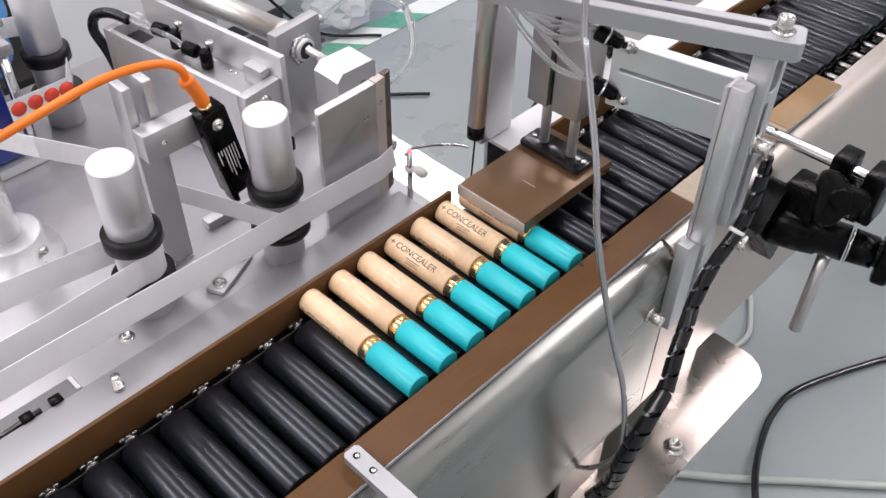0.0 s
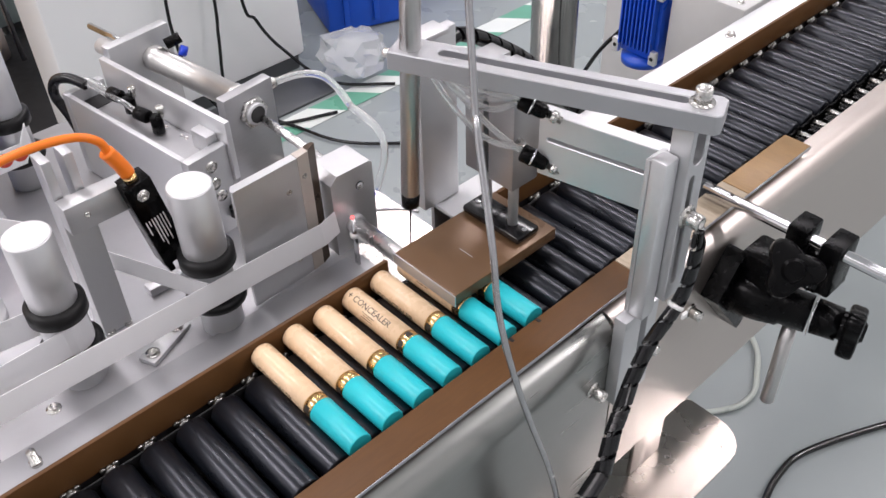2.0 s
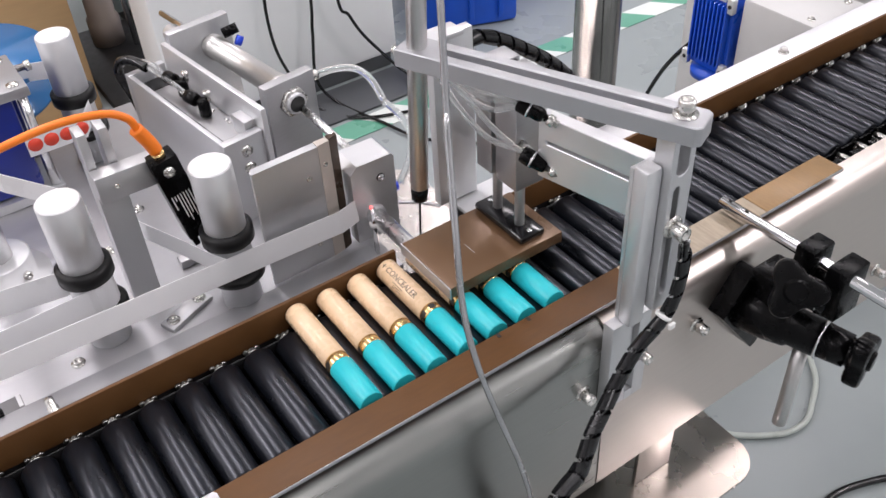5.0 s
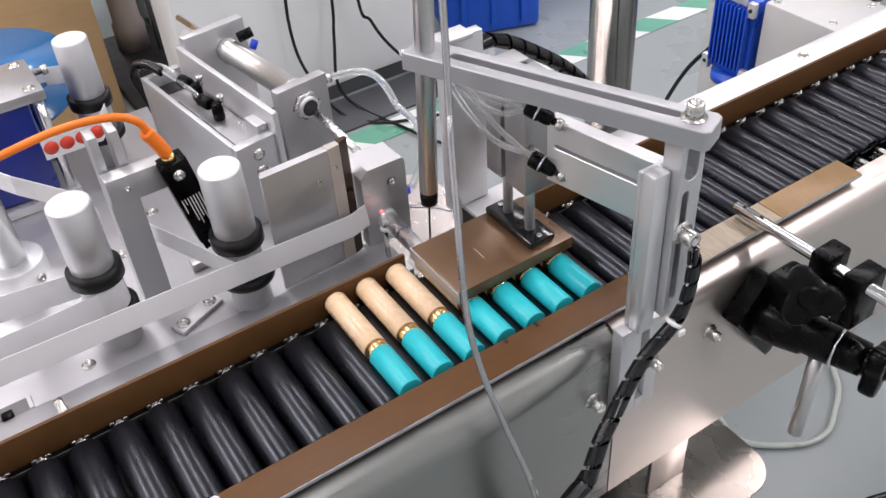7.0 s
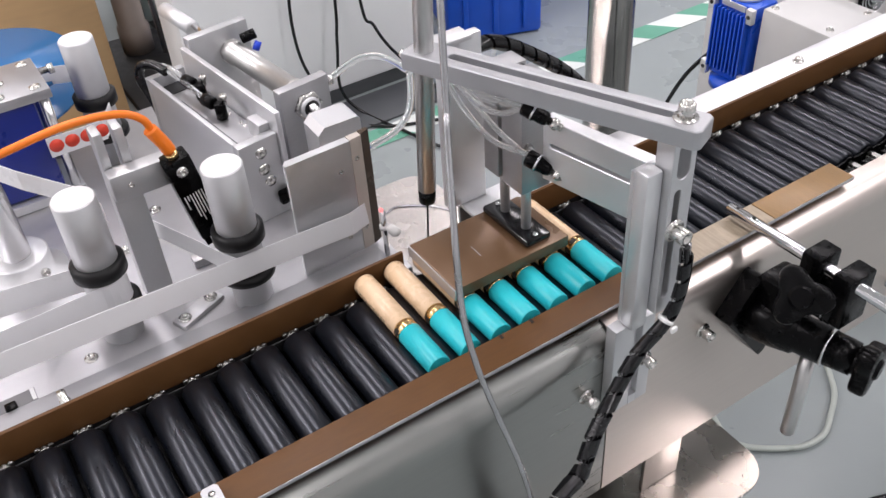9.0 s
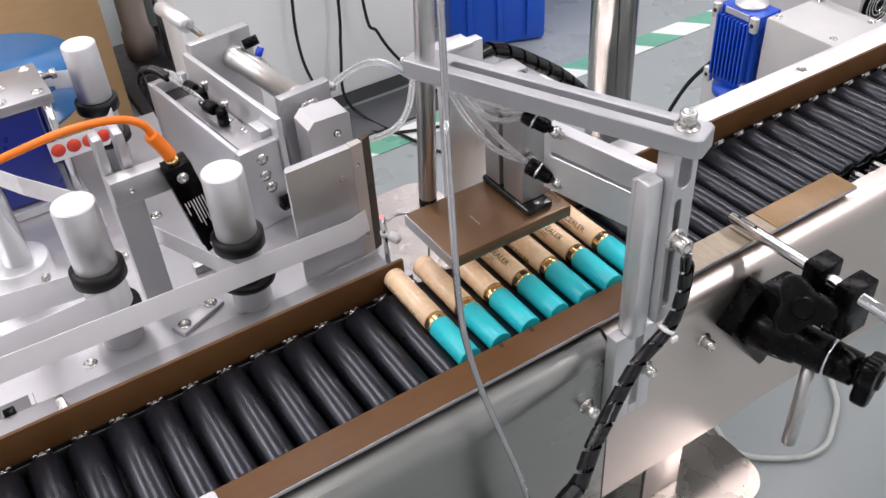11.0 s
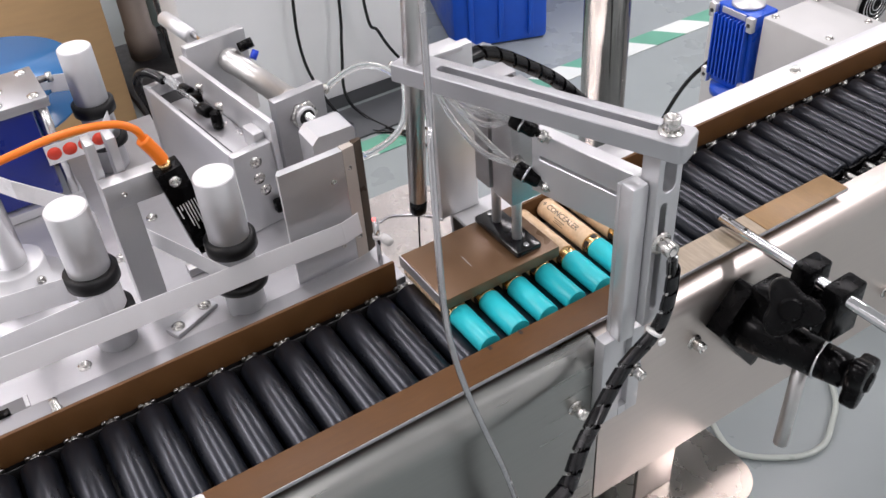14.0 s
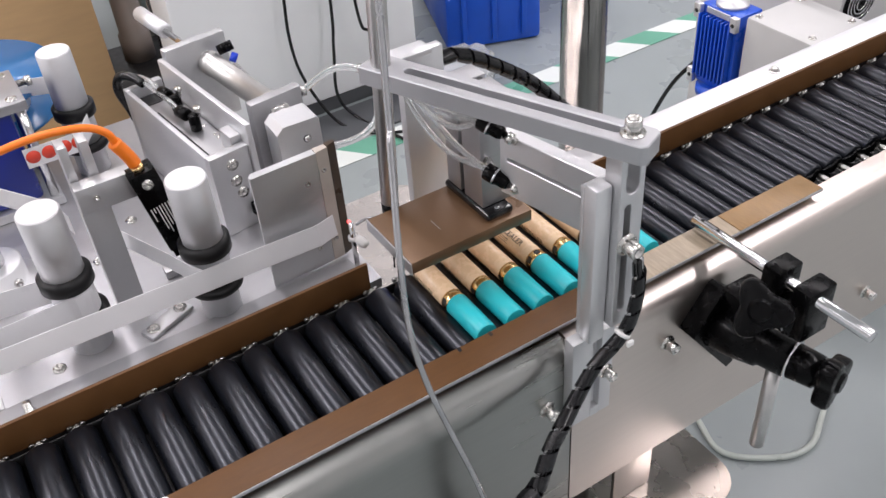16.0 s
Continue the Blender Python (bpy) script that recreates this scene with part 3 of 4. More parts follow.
        part("release_ring", lathe([(0, 0.0062), (0.0012, 0.0062)], a + d * 0.0035, a + d, 16), CHROME, el)
        part("throttle_screw", lathe([(0, 0.0026), (0.003, 0.0026), (0.003, 0.0038), (0.007, 0.0038), (0.007, 0.0024), (0.010, 0.0024)], a + d * 0.014, a + d, 12), BOLT, el)
    for pts in (((-0.2425, 0.4258, 1.0375), (-0.262, 0.412, 1.040), (-0.285, 0.404, 1.046), (-0.300, 0.405, 1.0475)),
                ((-0.2425, 0.4288, 0.999), (-0.258, 0.418, 1.014), (-0.275, 0.408, 1.034), (-0.290, 0.402, 1.047)),
                ((-0.2430, 0.4300, 0.9995), (-0.262, 0.4160, 1.006), (-0.281, 0.4060, 1.026), (-0.300, 0.4030, 1.0465)),
                ((-0.2440, 0.4270, 1.0350), (-0.258, 0.4170, 1.028), (-0.276, 0.4080, 1.035), (-0.295, 0.4040, 1.0470)),
                ((-0.244, 0.4290, 1.0365), (-0.266, 0.417, 1.033), (-0.288, 0.408, 1.044), (-0.302, 0.408, 1.0475))):
        part("air_hose", sweep(pts, 0.0020, 10), CLEAR, st, "clear air hose")
    return st


PRESS_UP = 0.0345


def build_press_head():
    ph = thing("tamping_press", "brown metal press plate hung on two chrome guide rods", "press")
    bm = box(-0.2985, -0.2385, 0.366, 0.463, 0.9095, 0.9190, 0.0008)
    part("press_plate", bm, BROWN_PLATE, ph)
    part("press_edge", box(-0.2990, -0.2380, 0.3650, 0.3658, 0.9095, 0.9186), ALU, ph, "bright metal front edge")
    part("foam_pad", box(-0.296, -0.241, 0.368, 0.461, 0.9092, 0.90945), BEIGE, ph)
    part("mount_block", box(-0.2985, -0.2435, 0.4295, 0.4515, 0.9191, 0.9250, 0.0022), PAD, ph, "glossy black mounting block")
    for x in (-0.284, -0.259):
        part("guide_rod", cyl((x, 0.4405, 0.925), (x, 0.4405, 0.9990), 0.0036, seg=18), ALU_SATIN, ph)
    for x in (-0.293, -0.248):
        part("screw", lathe([(0, 0.0022), (0.0008, 0.002)], (x, 0.4405, 0.925), (x, 0.4405, 1), 12), CHROME, ph)
    part("pale_line", box(-0.270, -0.258, 0.4000, 0.4004, 0.91902, 0.9191), ALU, ph, "thin pale line on the plate")
    return ph


def build_probe():
    pr = thing("probe_rod", "stainless probe tube with black tip and thin needle", "probe")
    tip, top = Vector((-0.3037, 0.3868, 0.945)), Vector((-0.3004, 0.3914, 1.0635))
    d = (top - tip).normalized()
    part("tube", lathe([(0, 0.0060), (0.0005, 0.0064), (0.42, 0.0064)], tip + d * 0.011, top, 28), BRUSHED, pr)
    part("tip", lathe([(0, 0.004), (0.001, 0.0060), (0.011, 0.0063)], tip, top, 24), BLACK, pr)
    part("needle", cyl(tip - d * 0.050, tip, 0.0007, seg=8), BLACK, pr)
    return pr


def helix_turn(line, s0, pitch, width, radius, thick=0.0009, n=16):
    """One turn of flat wrapping band wound round a line; radius is a function of the length along it."""
    along = [0.0]
    for u, v in zip(line, line[1:]):
        along.append(along[-1] + (v - u).length)
    def at(d):
        d = min(max(d, 0.0), along[-1] - 1e-6)
        i = max(k for k in range(len(along) - 1) if along[k] <= d)
        u = (d - along[i]) / (along[i + 1] - along[i])
        return line[i].lerp(line[i + 1], u), (line[i + 1] - line[i]).normalized()
    bm = bmesh.new()
    rows = []
    for k in range(n + 1):
        a = 2 * math.pi * k / n
        row = []
        for ds, dr in ((0, 0), (width, 0), (width, -thick), (0, -thick)):
            d = s0 + pitch * k / n + ds
            c, tan = at(d)
            u = tan.cross(Vector((1, 0, 0.2))).normalized()
            w = tan.cross(u)
            row.append(bm.verts.new(c + (radius(d) + dr) * (u * math.cos(a) + w * math.sin(a))))
        rows.append(row)
    for p, q in zip(rows, rows[1:]):
        for k in range(4):
            j = (k + 1) % 4
            bm.faces.new((p[k], q[k], q[j], p[j]))
    bm.faces.new(rows[0])
    bm.faces.new(rows[-1][::-1])
    bmesh.ops.recalc_face_normals(bm, faces=bm.faces)
    return bm


def spiral_cable(name, label, pts, core, r0, r1, pitch):
    """Cables bundled in a wound band, whose radius goes from r0 to r1."""
    s = thing(name, label, "cable bundle")
    line = smooth_path(pts, 10)
    total = sum((v - u).length for u, v in zip(line, line[1:]))
    for k, (dx, dy) in enumerate(((0.0, core * 0.5), (core * 0.5, -core * 0.4), (-core * 0.5, -core * 0.4))):
        part("cable", sweep([(p[0] + dx, p[1] + dy, p[2]) for p in pts], core * 0.55, 8), (GREY_CABLE, CABLE, CLEAR)[k], s)
    radius = lambda d: r0 + (r1 - r0) * min(1, max(0, d / total * 1.6 - 0.2))
    d = 0.002
    while d < total - pitch * 1.9:
        part("wrap_turn", helix_turn(line, d, pitch, pitch * 0.80, radius), CABLE, s)
        d += pitch
    return s


def build_cables():
    c = thing("hanging_wire", "thin grey sensor wire hanging in front of the conveyor", "wire")
    part("wire", sweep([(-0.245, 0.372, 1.60), (-0.222, 0.358, 1.25), (-0.196, 0.3415, 1.105), (-0.187, 0.3355, 1.083), (-0.163, 0.3215, 1.035), (-0.155, 0.3175, 1.004), (-0.1475, 0.3160, 0.981), (-0.141, 0.3195, 0.950), (-0.1355, 0.3275, 0.913), (-0.128, 0.337, 0.870), (-0.125, 0.345, 0.825), (-0.128, 0.352, 0.78), (-0.150, 0.357, 0.735), (-0.18, 0.36, 0.71)], 0.0019, 10), GREY_CABLE, c)
    s = spiral_cable("spiral_cable", "black spiral-wrapped cable bundle beside the upright", [(-0.1275, 0.4580, 0.986), (-0.1290, 0.4610, 0.970), (-0.1300, 0.4615, 0.950), (-0.1310, 0.4580, 0.931), (-0.1320, 0.4490, 0.918), (-0.1325, 0.4380, 0.911), (-0.1325, 0.4285, 0.901), (-0.1315, 0.4165, 0.884), (-0.1265, 0.4030, 0.875), (-0.1235, 0.3925, 0.866), (-0.1200, 0.3840, 0.854), (-0.1165, 0.3750, 0.842), (-0.1140, 0.3610, 0.8410), (-0.1160, 0.3510, 0.8170), (-0.1220, 0.3490, 0.7790), (-0.1300, 0.3530, 0.7370), (-0.1450, 0.3410, 0.700)], 0.0030, 0.0043, 0.0066, 0.0155)
    part("cable_tie", lathe([(0, 0.0054), (0.0014, 0.0056), (0.0026, 0.0054)], (-0.1318, 0.4545, 0.9255), (-0.1320, 0.4490, 0.918), 16), WHITE_PL, s, "white cable tie")
    part("tie_tail", box(-0.1262, -0.1240, 0.4520, 0.4570, 0.9180, 0.9222, 0.0006), WHITE_PL, s)
    spiral_cable("spiral_cable", "black spiral-wrapped hose bundle arching behind the beam", [(-0.338, 0.432, 1.020), (-0.343, 0.450, 1.024), (-0.345, 0.470, 1.026), (-0.345, 0.490, 1.017), (-0.345, 0.516, 0.999), (-0.345, 0.540, 0.980), (-0.345, 0.562, 0.957), (-0.345, 0.609, 0.903), (-0.35, 0.640, 0.86), (-0.36, 0.66, 0.78)], 0.0042, 0.0056, 0.0060, 0.0150)
    return c


def star_knob(p, d, r, h, lobes=5):
    """A lobed hand knob; p is the middle of its back face."""
    q = Vector(d).normalized().to_track_quat("Z", "Y").to_matrix().to_4x4()
    m = Matrix.Translation(p) @ q
    prof = []
    for i in range(48):
        a = 2 * math.pi * i / 48
        k = r * (0.80 + 0.20 * math.cos(lobes * a))
        prof.append((k * math.cos(a), k * math.sin(a)))
    bm = extrude_profile(prof, "z", h * 0.35, h)
    edges = [e for e in bm.edges if len({round(v.co.z, 5) for v in e.verts}) == 1]
    bmesh.ops.bevel(bm, geom=edges, offset=h * 0.16, segments=2, affect="EDGES", profile=0.5)
    add_lathe(bm, [(0, r * 0.45), (h * 0.4, r * 0.5)], (0, 0, 0), (0, 0, 1), 18)
    add_lathe(bm, [(0, r * 0.38), (h * 0.12, r * 0.3)], (0, 0, h), (0, 0, 1), 18)
    bmesh.ops.transform(bm, matrix=m, verts=bm.verts)
    return bm


def build_clamp():
    c = thing("clamp_bracket", "black swivel clamp holding a steel rod on the conveyor side", "clamp")
    d = Vector((0.095, 0.026, -0.001)).normalized()
    a = Vector((-0.158, 0.562, 0.856))
    bm = extrude_profile([(0.5360, 0.860), (0.5600, 0.892), (0.5640, 0.8925), (0.6070, 0.853), (0.6060, 0.848), (0.5830, 0.807), (0.5780, 0.805)], "x", -0.1588, -0.144)
    part("base_block", bm, BLACK, c)
    part("arm", lathe([(0, 0.019), (0.03, 0.0185), (0.046, 0.0165), (0.048, 0.0145), (0.066, 0.0145)], a, a + d, 22), BLACK, c)
    part("clip_ring", lathe([(0, 0.0155), (0.0012, 0.0155)], a + d * 0.0675, a + d, 22), CHROME, c)
    part("arm", lathe([(0, 0.0135), (0.018, 0.0125)], a + d * 0.069, a + d, 22), BLACK, c)
    part("hand_knob", star_knob(a + d * 0.083, d, 0.0225, 0.019, 3), BLACK, c)
    # upper swivel head
    part("neck", box(-0.148, -0.120, 0.560, 0.590, 0.845, 0.895, 0.004), BLACK, c)
    part("rod", lathe([(0, 0.0040), (0.0006, 0.0046), (0.150, 0.0046), (0.1506, 0.0040)], (-0.1945, 0.5775, 0.9175), (0.2, 0.5860, 0.9145), 20), CHROME, c, "polished steel rod with screw holes")
    for x in (-0.187, -0.172):
        part("screw_hole", lathe([(0, 0.0013), (0.0005, 0.0013)], (x, 0.5778, 0.9217), (x, 0.5778, 1), 10), DARK, c)
    part("jaw", box(-0.124, -0.109, 0.5690, 0.592, 0.893, 0.9280, 0.002), BLACK, c)
    part("jaw", box(-0.099, -0.084, 0.5700, 0.596, 0.883, 0.9250, 0.002), BLACK, c)
    part("swivel", lathe([(0, 0.015), (0.020, 0.015)], (-0.114, 0.580, 0.893), (-0.05, 0.589, 0.888), 22), BLACK, c)
    part("clip_ring", lathe([(0, 0.0158), (0.001, 0.0158)], (-0.1005, 0.5825, 0.8915), (-0.05, 0.589, 0.888), 22), CHROME, c)
    part("star_knob", star_knob((-0.112, 0.559, 0.903), (0.50, -0.66, 0.55), 0.0220, 0.019, 3), BLACK, c)
    part("post_rod", lathe([(0, 0.0050), (0.0006, 0.0056), (0.085, 0.0056)], (-0.106, 0.582, 0.748), (-0.106, 0.582, 1), 20), BRUSHED, c)
    return c


# ---------------------------------------------------------------- labelling head
def build_bed():
    b = thing("labeller_bed", "brushed aluminium bed plate of the labelling head", "machine bed")
    part("plate", box(-0.72, -0.338, Y0, 0.388, 0.850, 0.860, 0.001), BED, b)
    part("edge_rail", box(-0.3715, -0.338, Y0, 0.376, 0.8602, 0.8640, 0.0008), ALU_BEAM, b, "bright satin edge rail beside the strip")
    part("frame", box(-0.70, -0.46, Y0, 0.34, 0.70, 0.8498, 0.002), DIM_STEEL, b)
    for x, y in ((-0.392, 0.145), (-0.54, 0.245), (-0.500, 0.205)):
        cap_bolt((x, y, 0.860), (0, 0, 1), 0.0034, 0.0022, True, "bolt", b)
    part("raised_bolt", lathe([(0, 0.004), (0.003, 0.004), (0.003, 0.003), (0.012, 0.003)], (-0.3545, 0.1175, 0.864), (-0.3545, 0.1175, 1), 12), BOLT, b)
    link = part("link_plate", box(-0.007, 0.007, -0.021, 0.021, 0.8603, 0.8643, 0.001, Matrix.Translation((-0.3915, 0.2285, 0)) @ Matrix.Rotation(radians(24), 4, "Z")), ALU, b)
    for x, y in ((-0.397, 0.241), (-0.386, 0.216)):
        cap_bolt((x, y, 0.8643), (0, 0, 1), 0.0034, 0.0016, True, "bolt", link)
    # flat sheet on the bed; its grey stands in for the slot's shade
    slot = part("slot", box(-0.388, -0.3695, -0.10, 0.1025, 0.8601, 0.8604), SLOTM, b, "grey sheet drawn as a milled slot in the bed plate")
    # lighter stripe for the slot's end wall
    part("slot_end", box(-0.388, -0.3755, 0.0992, 0.1020, 0.8605, 0.8612), ALU_SATIN, slot)
    # black run and two blocks along the slot's near edge
    part("slot_line", sweep([(-0.3735, -0.10, 0.8630), (-0.3725, -0.02, 0.8632), (-0.3735, 0.045, 0.8628), (-0.3745, 0.075, 0.8630)], 0.0021, 8), CABLE, b, "thin black run along the slot")
    for y in (0.062, 0.081):
        part("slot_block", box(-0.3775, -0.3705, y, y + 0.008, 0.8606, 0.8662, 0.0008), BLACK, b, "small black block by the slot")
    part("slot_rail", box(-0.450, -0.440, 0.245, 0.300, 0.8603, 0.8680, 0.001), ALU_DARK, b)
    return b


def build_column():
    c = thing("support_column", "polished steel column in a clamped aluminium flange", "column")
    x, y = -0.512, 0.128
    part("shaft", lathe([(0, 0.0115), (0.40, 0.0115)], (x, y, 0.868), (x, y, 2), 28), CHROME, c)
    part("flange", lathe([(0, 0.034), (0.007, 0.034), (0.0075, 0.024), (0.026, 0.024), (0.027, 0.022)], (x, y, 0.8602), (x, y, 2), 36), ALU_SATIN, c)
    cap_bolt((x + 0.020, y + 0.013, 0.876), (0.8, 0.6, 0), 0.0035, 0.004, False, "bolt", c)
    for a in (20, 140, 260):
        cap_bolt((x + 0.029 * math.cos(radians(a)), y + 0.029 * math.sin(radians(a)), 0.8672), (0, 0, 1), 0.0025, 0.002, False, "bolt", c)
    return c


def build_printer():
    p = thing("drive_unit", "dark blue drive unit with steel corner rods and top plate", "drive unit")
    part("body", box(-0.672, -0.610, 0.110, 0.190, 0.870, 0.958, 0.004), BLUE_DARK, p)
    top = part("top_plate", box(-0.674, -0.605, 0.105, 0.205, 0.959, 0.968, 0.001), ALU_DARK, p)
    part("base_plate", box(-0.674, -0.605, 0.105, 0.205, 0.8602, 0.8690, 0.001), ALU, p)
    for x in (-0.667, -0.612):
        part("corner_rod", cyl((x, 0.198, 0.869), (x, 0.198, 0.959), 0.0042, seg=16), CHROME, p)
    for x, y in ((-0.614, 0.195), (-0.664, 0.195), (-0.614, 0.165), (-0.640, 0.170)):
        cap_bolt((x, y, 0.968), (0, 0, 1), 0.0034, 0.001, True, "bolt", top)
    part("thumb_screw", lathe([(0, 0.003), (0.008, 0.003), (0.008, 0.0045), (0.013, 0.0045)], (-0.650, 0.205, 0.9635), (-0.650, 1, 0.9635), 12), BOLT, p)
    return p


def build_reel():
    r = thing("label_reel", "translucent blue disc of the label reel", "label reel")
    part("disc", lathe([(0, 0.086), (0.003, 0.086)], (-0.742, 0.165, 0.938), (-0.742, 0.165, 2), 64), REELM, r)
    part("disc", lathe([(0, 0.080), (0.003, 0.080)], (-0.742, 0.165, 0.902), (-0.742, 0.165, 2), 64), REELM, r)
    part("label_roll", lathe([(0, 0.052), (0.032, 0.052)], (-0.742, 0.165, 0.9055), (-0.742, 0.165, 2), 48), WEB, r)
    part("hub", lathe([(0, 0.016), (0.10, 0.016)], (-0.742, 0.165, 0.8602), (-0.742, 0.165, 2), 28), ALU, r)
    return r


# ---------------------------------------------------------------- surroundings
def build_pole():
    p = thing("support_pole", "polished stainless round pole behind the conveyor", "pole")
    part("tube", lathe([(0, 0.0203), (1.5, 0.0203)], (-0.400, 0.640, 0.6802), (-0.400, 0.640, 3), 40), POLISHED, p)
    return p


def build_motor():
    g = thing("gear_motor", "bright blue finned gear motor beside the conveyor", "gear motor", at=(-0.070, 0.160, -0.020))
    part("housing", box(-0.484, -0.424, 0.792, 0.832, 0.770, 0.872, 0.003), BLUE, g)
    for i in range(9):
        x = -0.4775 + 0.0059 * i
        part("fin", box(x - 0.0012, x + 0.0012, 0.783, 0.7915, 0.782, 0.862, 0.0005), BLUE, g)
    part("base_flange", lathe([(0, 0.027), (0.010, 0.027)], (-0.454, 0.806, 0.758), (-0.454, 0.806, 1), 32), BLUE, g)
    part("top_cap", lathe([(0, 0.0195), (0.004, 0.0195), (0.004, 0.015), (0.006, 0.014)], (-0.455, 0.814, 0.872), (-0.455, 0.814, 2), 32), ALU_SATIN, g)
    part("name_plate", box(-0.473, -0.437, 0.7905, 0.7925, 0.8635, 0.8705), ALU_SATIN, g)
    for x, z in ((-0.483, 0.864), (-0.426, 0.864), (-0.483, 0.778), (-0.426, 0.778)):
        part("corner_pad", box(x - 0.005, x + 0.005, 0.784, 0.7915, z - 0.009, z + 0.009, 0.001), ALU_SATIN, g)
        part("pad_hole", lathe([(0, 0.0026), (0.0006, 0.0026)], (x, 0.784, z), (x, 0.7, z), 12), DARK, g)
    k = thing("gear_cover", "grey painted gear cover box with screws", "cover box", at=(-0.028, 0.120, -0.006))
    part("box", box(-0.458, -0.362, 0.8345, 0.925, 0.760, 0.862, 0.003), GREY, k)
    for x, y in ((-0.449, 0.845), (-0.376, 0.848), (-0.449, 0.915), (-0.376, 0.912)):
        cap_bolt((x, y, 0.862), (0, 0, 1), 0.003, 0.002, True, "bolt", k)
    f = thing("fan_cabinet", "pale grey control cabinet with black fan guard", "cabinet", at=(-0.020, 0.125, -0.018))
    part("cabinet", box(-0.64, -0.420, 0.935, 1.32, FLOOR + 0.018, 0.925, 0.004), GREY, f)
    fan = part("fan", lathe([(0, 0.026), (0.003, 0.026)], (-0.4198, 0.965, 0.868), (1, 0.965, 0.868), 32), BLACK, f)
    for r in (0.008, 0.013, 0.018, 0.023):
        ring = [(-0.415, 0.965 + r * math.cos(a), 0.868 + r * math.sin(a)) for a in [2 * math.pi * i / 16 for i in range(17)]]
        part("guard_ring", sweep(ring, 0.0009, 6, 2), CHROME, fan)
    part("cable", sweep([(-0.480, 0.80, 0.80), (-0.52, 0.79, 0.74), (-0.58, 0.80, 0.62), (-0.70, 0.86, 0.42), (-0.85, 0.95, FLOOR + 0.006)], 0.0028, 10), CABLE, g)


def build_surroundings():
    # striped tape along the aisle
    t = thing("floor_tape", "green and white striped aisle tape on the floor", "floor tape")
    y = 0.2
    k = 0
    while y < 3.0:
        bm = bmesh.new()
        vs = [bm.verts.new(v) for v in ((-1.258, y, FLOOR + 0.001), (-1.198, y + 0.05, FLOOR + 0.001), (-1.198, y + 0.14, FLOOR + 0.001), (-1.258, y + 0.09, FLOOR + 0.001))]
        bm.faces.new(vs[::1])
        bmesh.ops.recalc_face_normals(bm, faces=bm.faces)
        g = bmesh.ops.extrude_face_region(bm, geom=list(bm.faces))
        bmesh.ops.translate(bm, verts=[v for v in g["geom"] if isinstance(v, bmesh.types.BMVert)], vec=(0, 0, 0.001))
        bmesh.ops.recalc_face_normals(bm, faces=bm.faces)
        part("stripe", bm, (GREEN, TAPE_W)[k % 2], t)
        y += 0.09
        k += 1
    # tote
    tt = thing("storage_tote", "blue plastic storage tote on the floor", "tote", at=(-1.425, 1.240, FLOOR))
    tt.rotation_euler = (0, 0, radians(-20))
    part("body", box(-0.34, 0.0, -0.112, 0.112, 0.002, 0.32, 0.012), BLUE_TOTE, tt)
    part("rim", box(-0.35, 0.012, -0.122, 0.122, 0.30, 0.335, 0.006), BLUE_TOTE, tt)
    for yy in (-0.07, 0.0, 0.07):
        part("rib", box(0.0, 0.008, yy - 0.006, yy + 0.006, 0.02, 0.30, 0.002), BLUE_TOTE, tt)
    t2 = copy_thing(tt, Matrix.Translation((-1.60, 1.56, FLOOR)) @ Matrix.Rotation(radians(-28), 4, "Z"))
    # cardboard box
    c = thing("cardboard_box", "large brown cardboard carton standing on the floor", "carton")
    part("carton", box(-2.20, -1.63, -0.65, 0.440, FLOOR + 0.002, 1.45, 0.006), CARD, c)
    part("flap_seam", box(-1.6295, -1.6285, 0.10, 0.106, FLOOR + 0.01, 1.44), DARK, c)
    # white cabinet with dark plinth
    w = thing("white_cabinet", "white machine cabinet on a dark grey plinth", "cabinet", at=(-1.390, 1.02, FLOOR))
    part("body", box(-0.12, 0.0, -0.501, 0.0, 0.034, 1.2, 0.012), WHITE, w)
    part("plinth", box(-0.11, -0.012, -0.501 + 0.012, -0.012, 0.0, 0.0335, 0.004), PLINTH, w)
    # thin dark sheet stands in for the shaded floor before the cabinet
    shadow_sheet = thing("floor_mat", "dark grey sheet for the shadow on the floor before the cabinet", "floor mat", at=(-1.325, 0.82, FLOOR))
    part("mat", box(-0.062, 0.055, -0.22, 0.19, 0.0, 0.006, 0.002), PLINTH, shadow_sheet)
    # steel stand between carton and cabinet
    s = thing("steel_stand", "grey steel stand with dark base", "stand")
    part("leg", lathe([(0, 0.036), (0.06, 0.036), (0.062, 0.031), (0.9, 0.031)], (-1.880, 0.545, FLOOR + 0.022), (-1.880, 0.545, 3), 24), STAND, s)
    part("base", box(-1.97, -1.53, 0.455, 0.700, FLOOR + 0.002, FLOOR + 0.022, 0.004), DARK, s)
    part("strut", cyl((-1.825, 0.590, FLOOR + 0.022), (-1.855, 0.580, 1.0), 0.006, seg=12), CHROME, s)
    part("strut_sleeve", cyl((-1.845, 0.584, 0.56), (-1.856, 0.579, 1.0), 0.015, seg=14), BLACK, s)
    g = thing("teal_cabinet", "pale teal-grey painted cabinet standing behind the steel stand", "cabinet")
    part("body", box(-2.45, -1.985, 0.600, 0.95, FLOOR + 0.03, 1.3, 0.006), TEAL_GREY, g)
    part("plinth", box(-2.43, -2.0, 0.62, 0.93, FLOOR, FLOOR + 0.0295, 0.003), PLINTH, g)
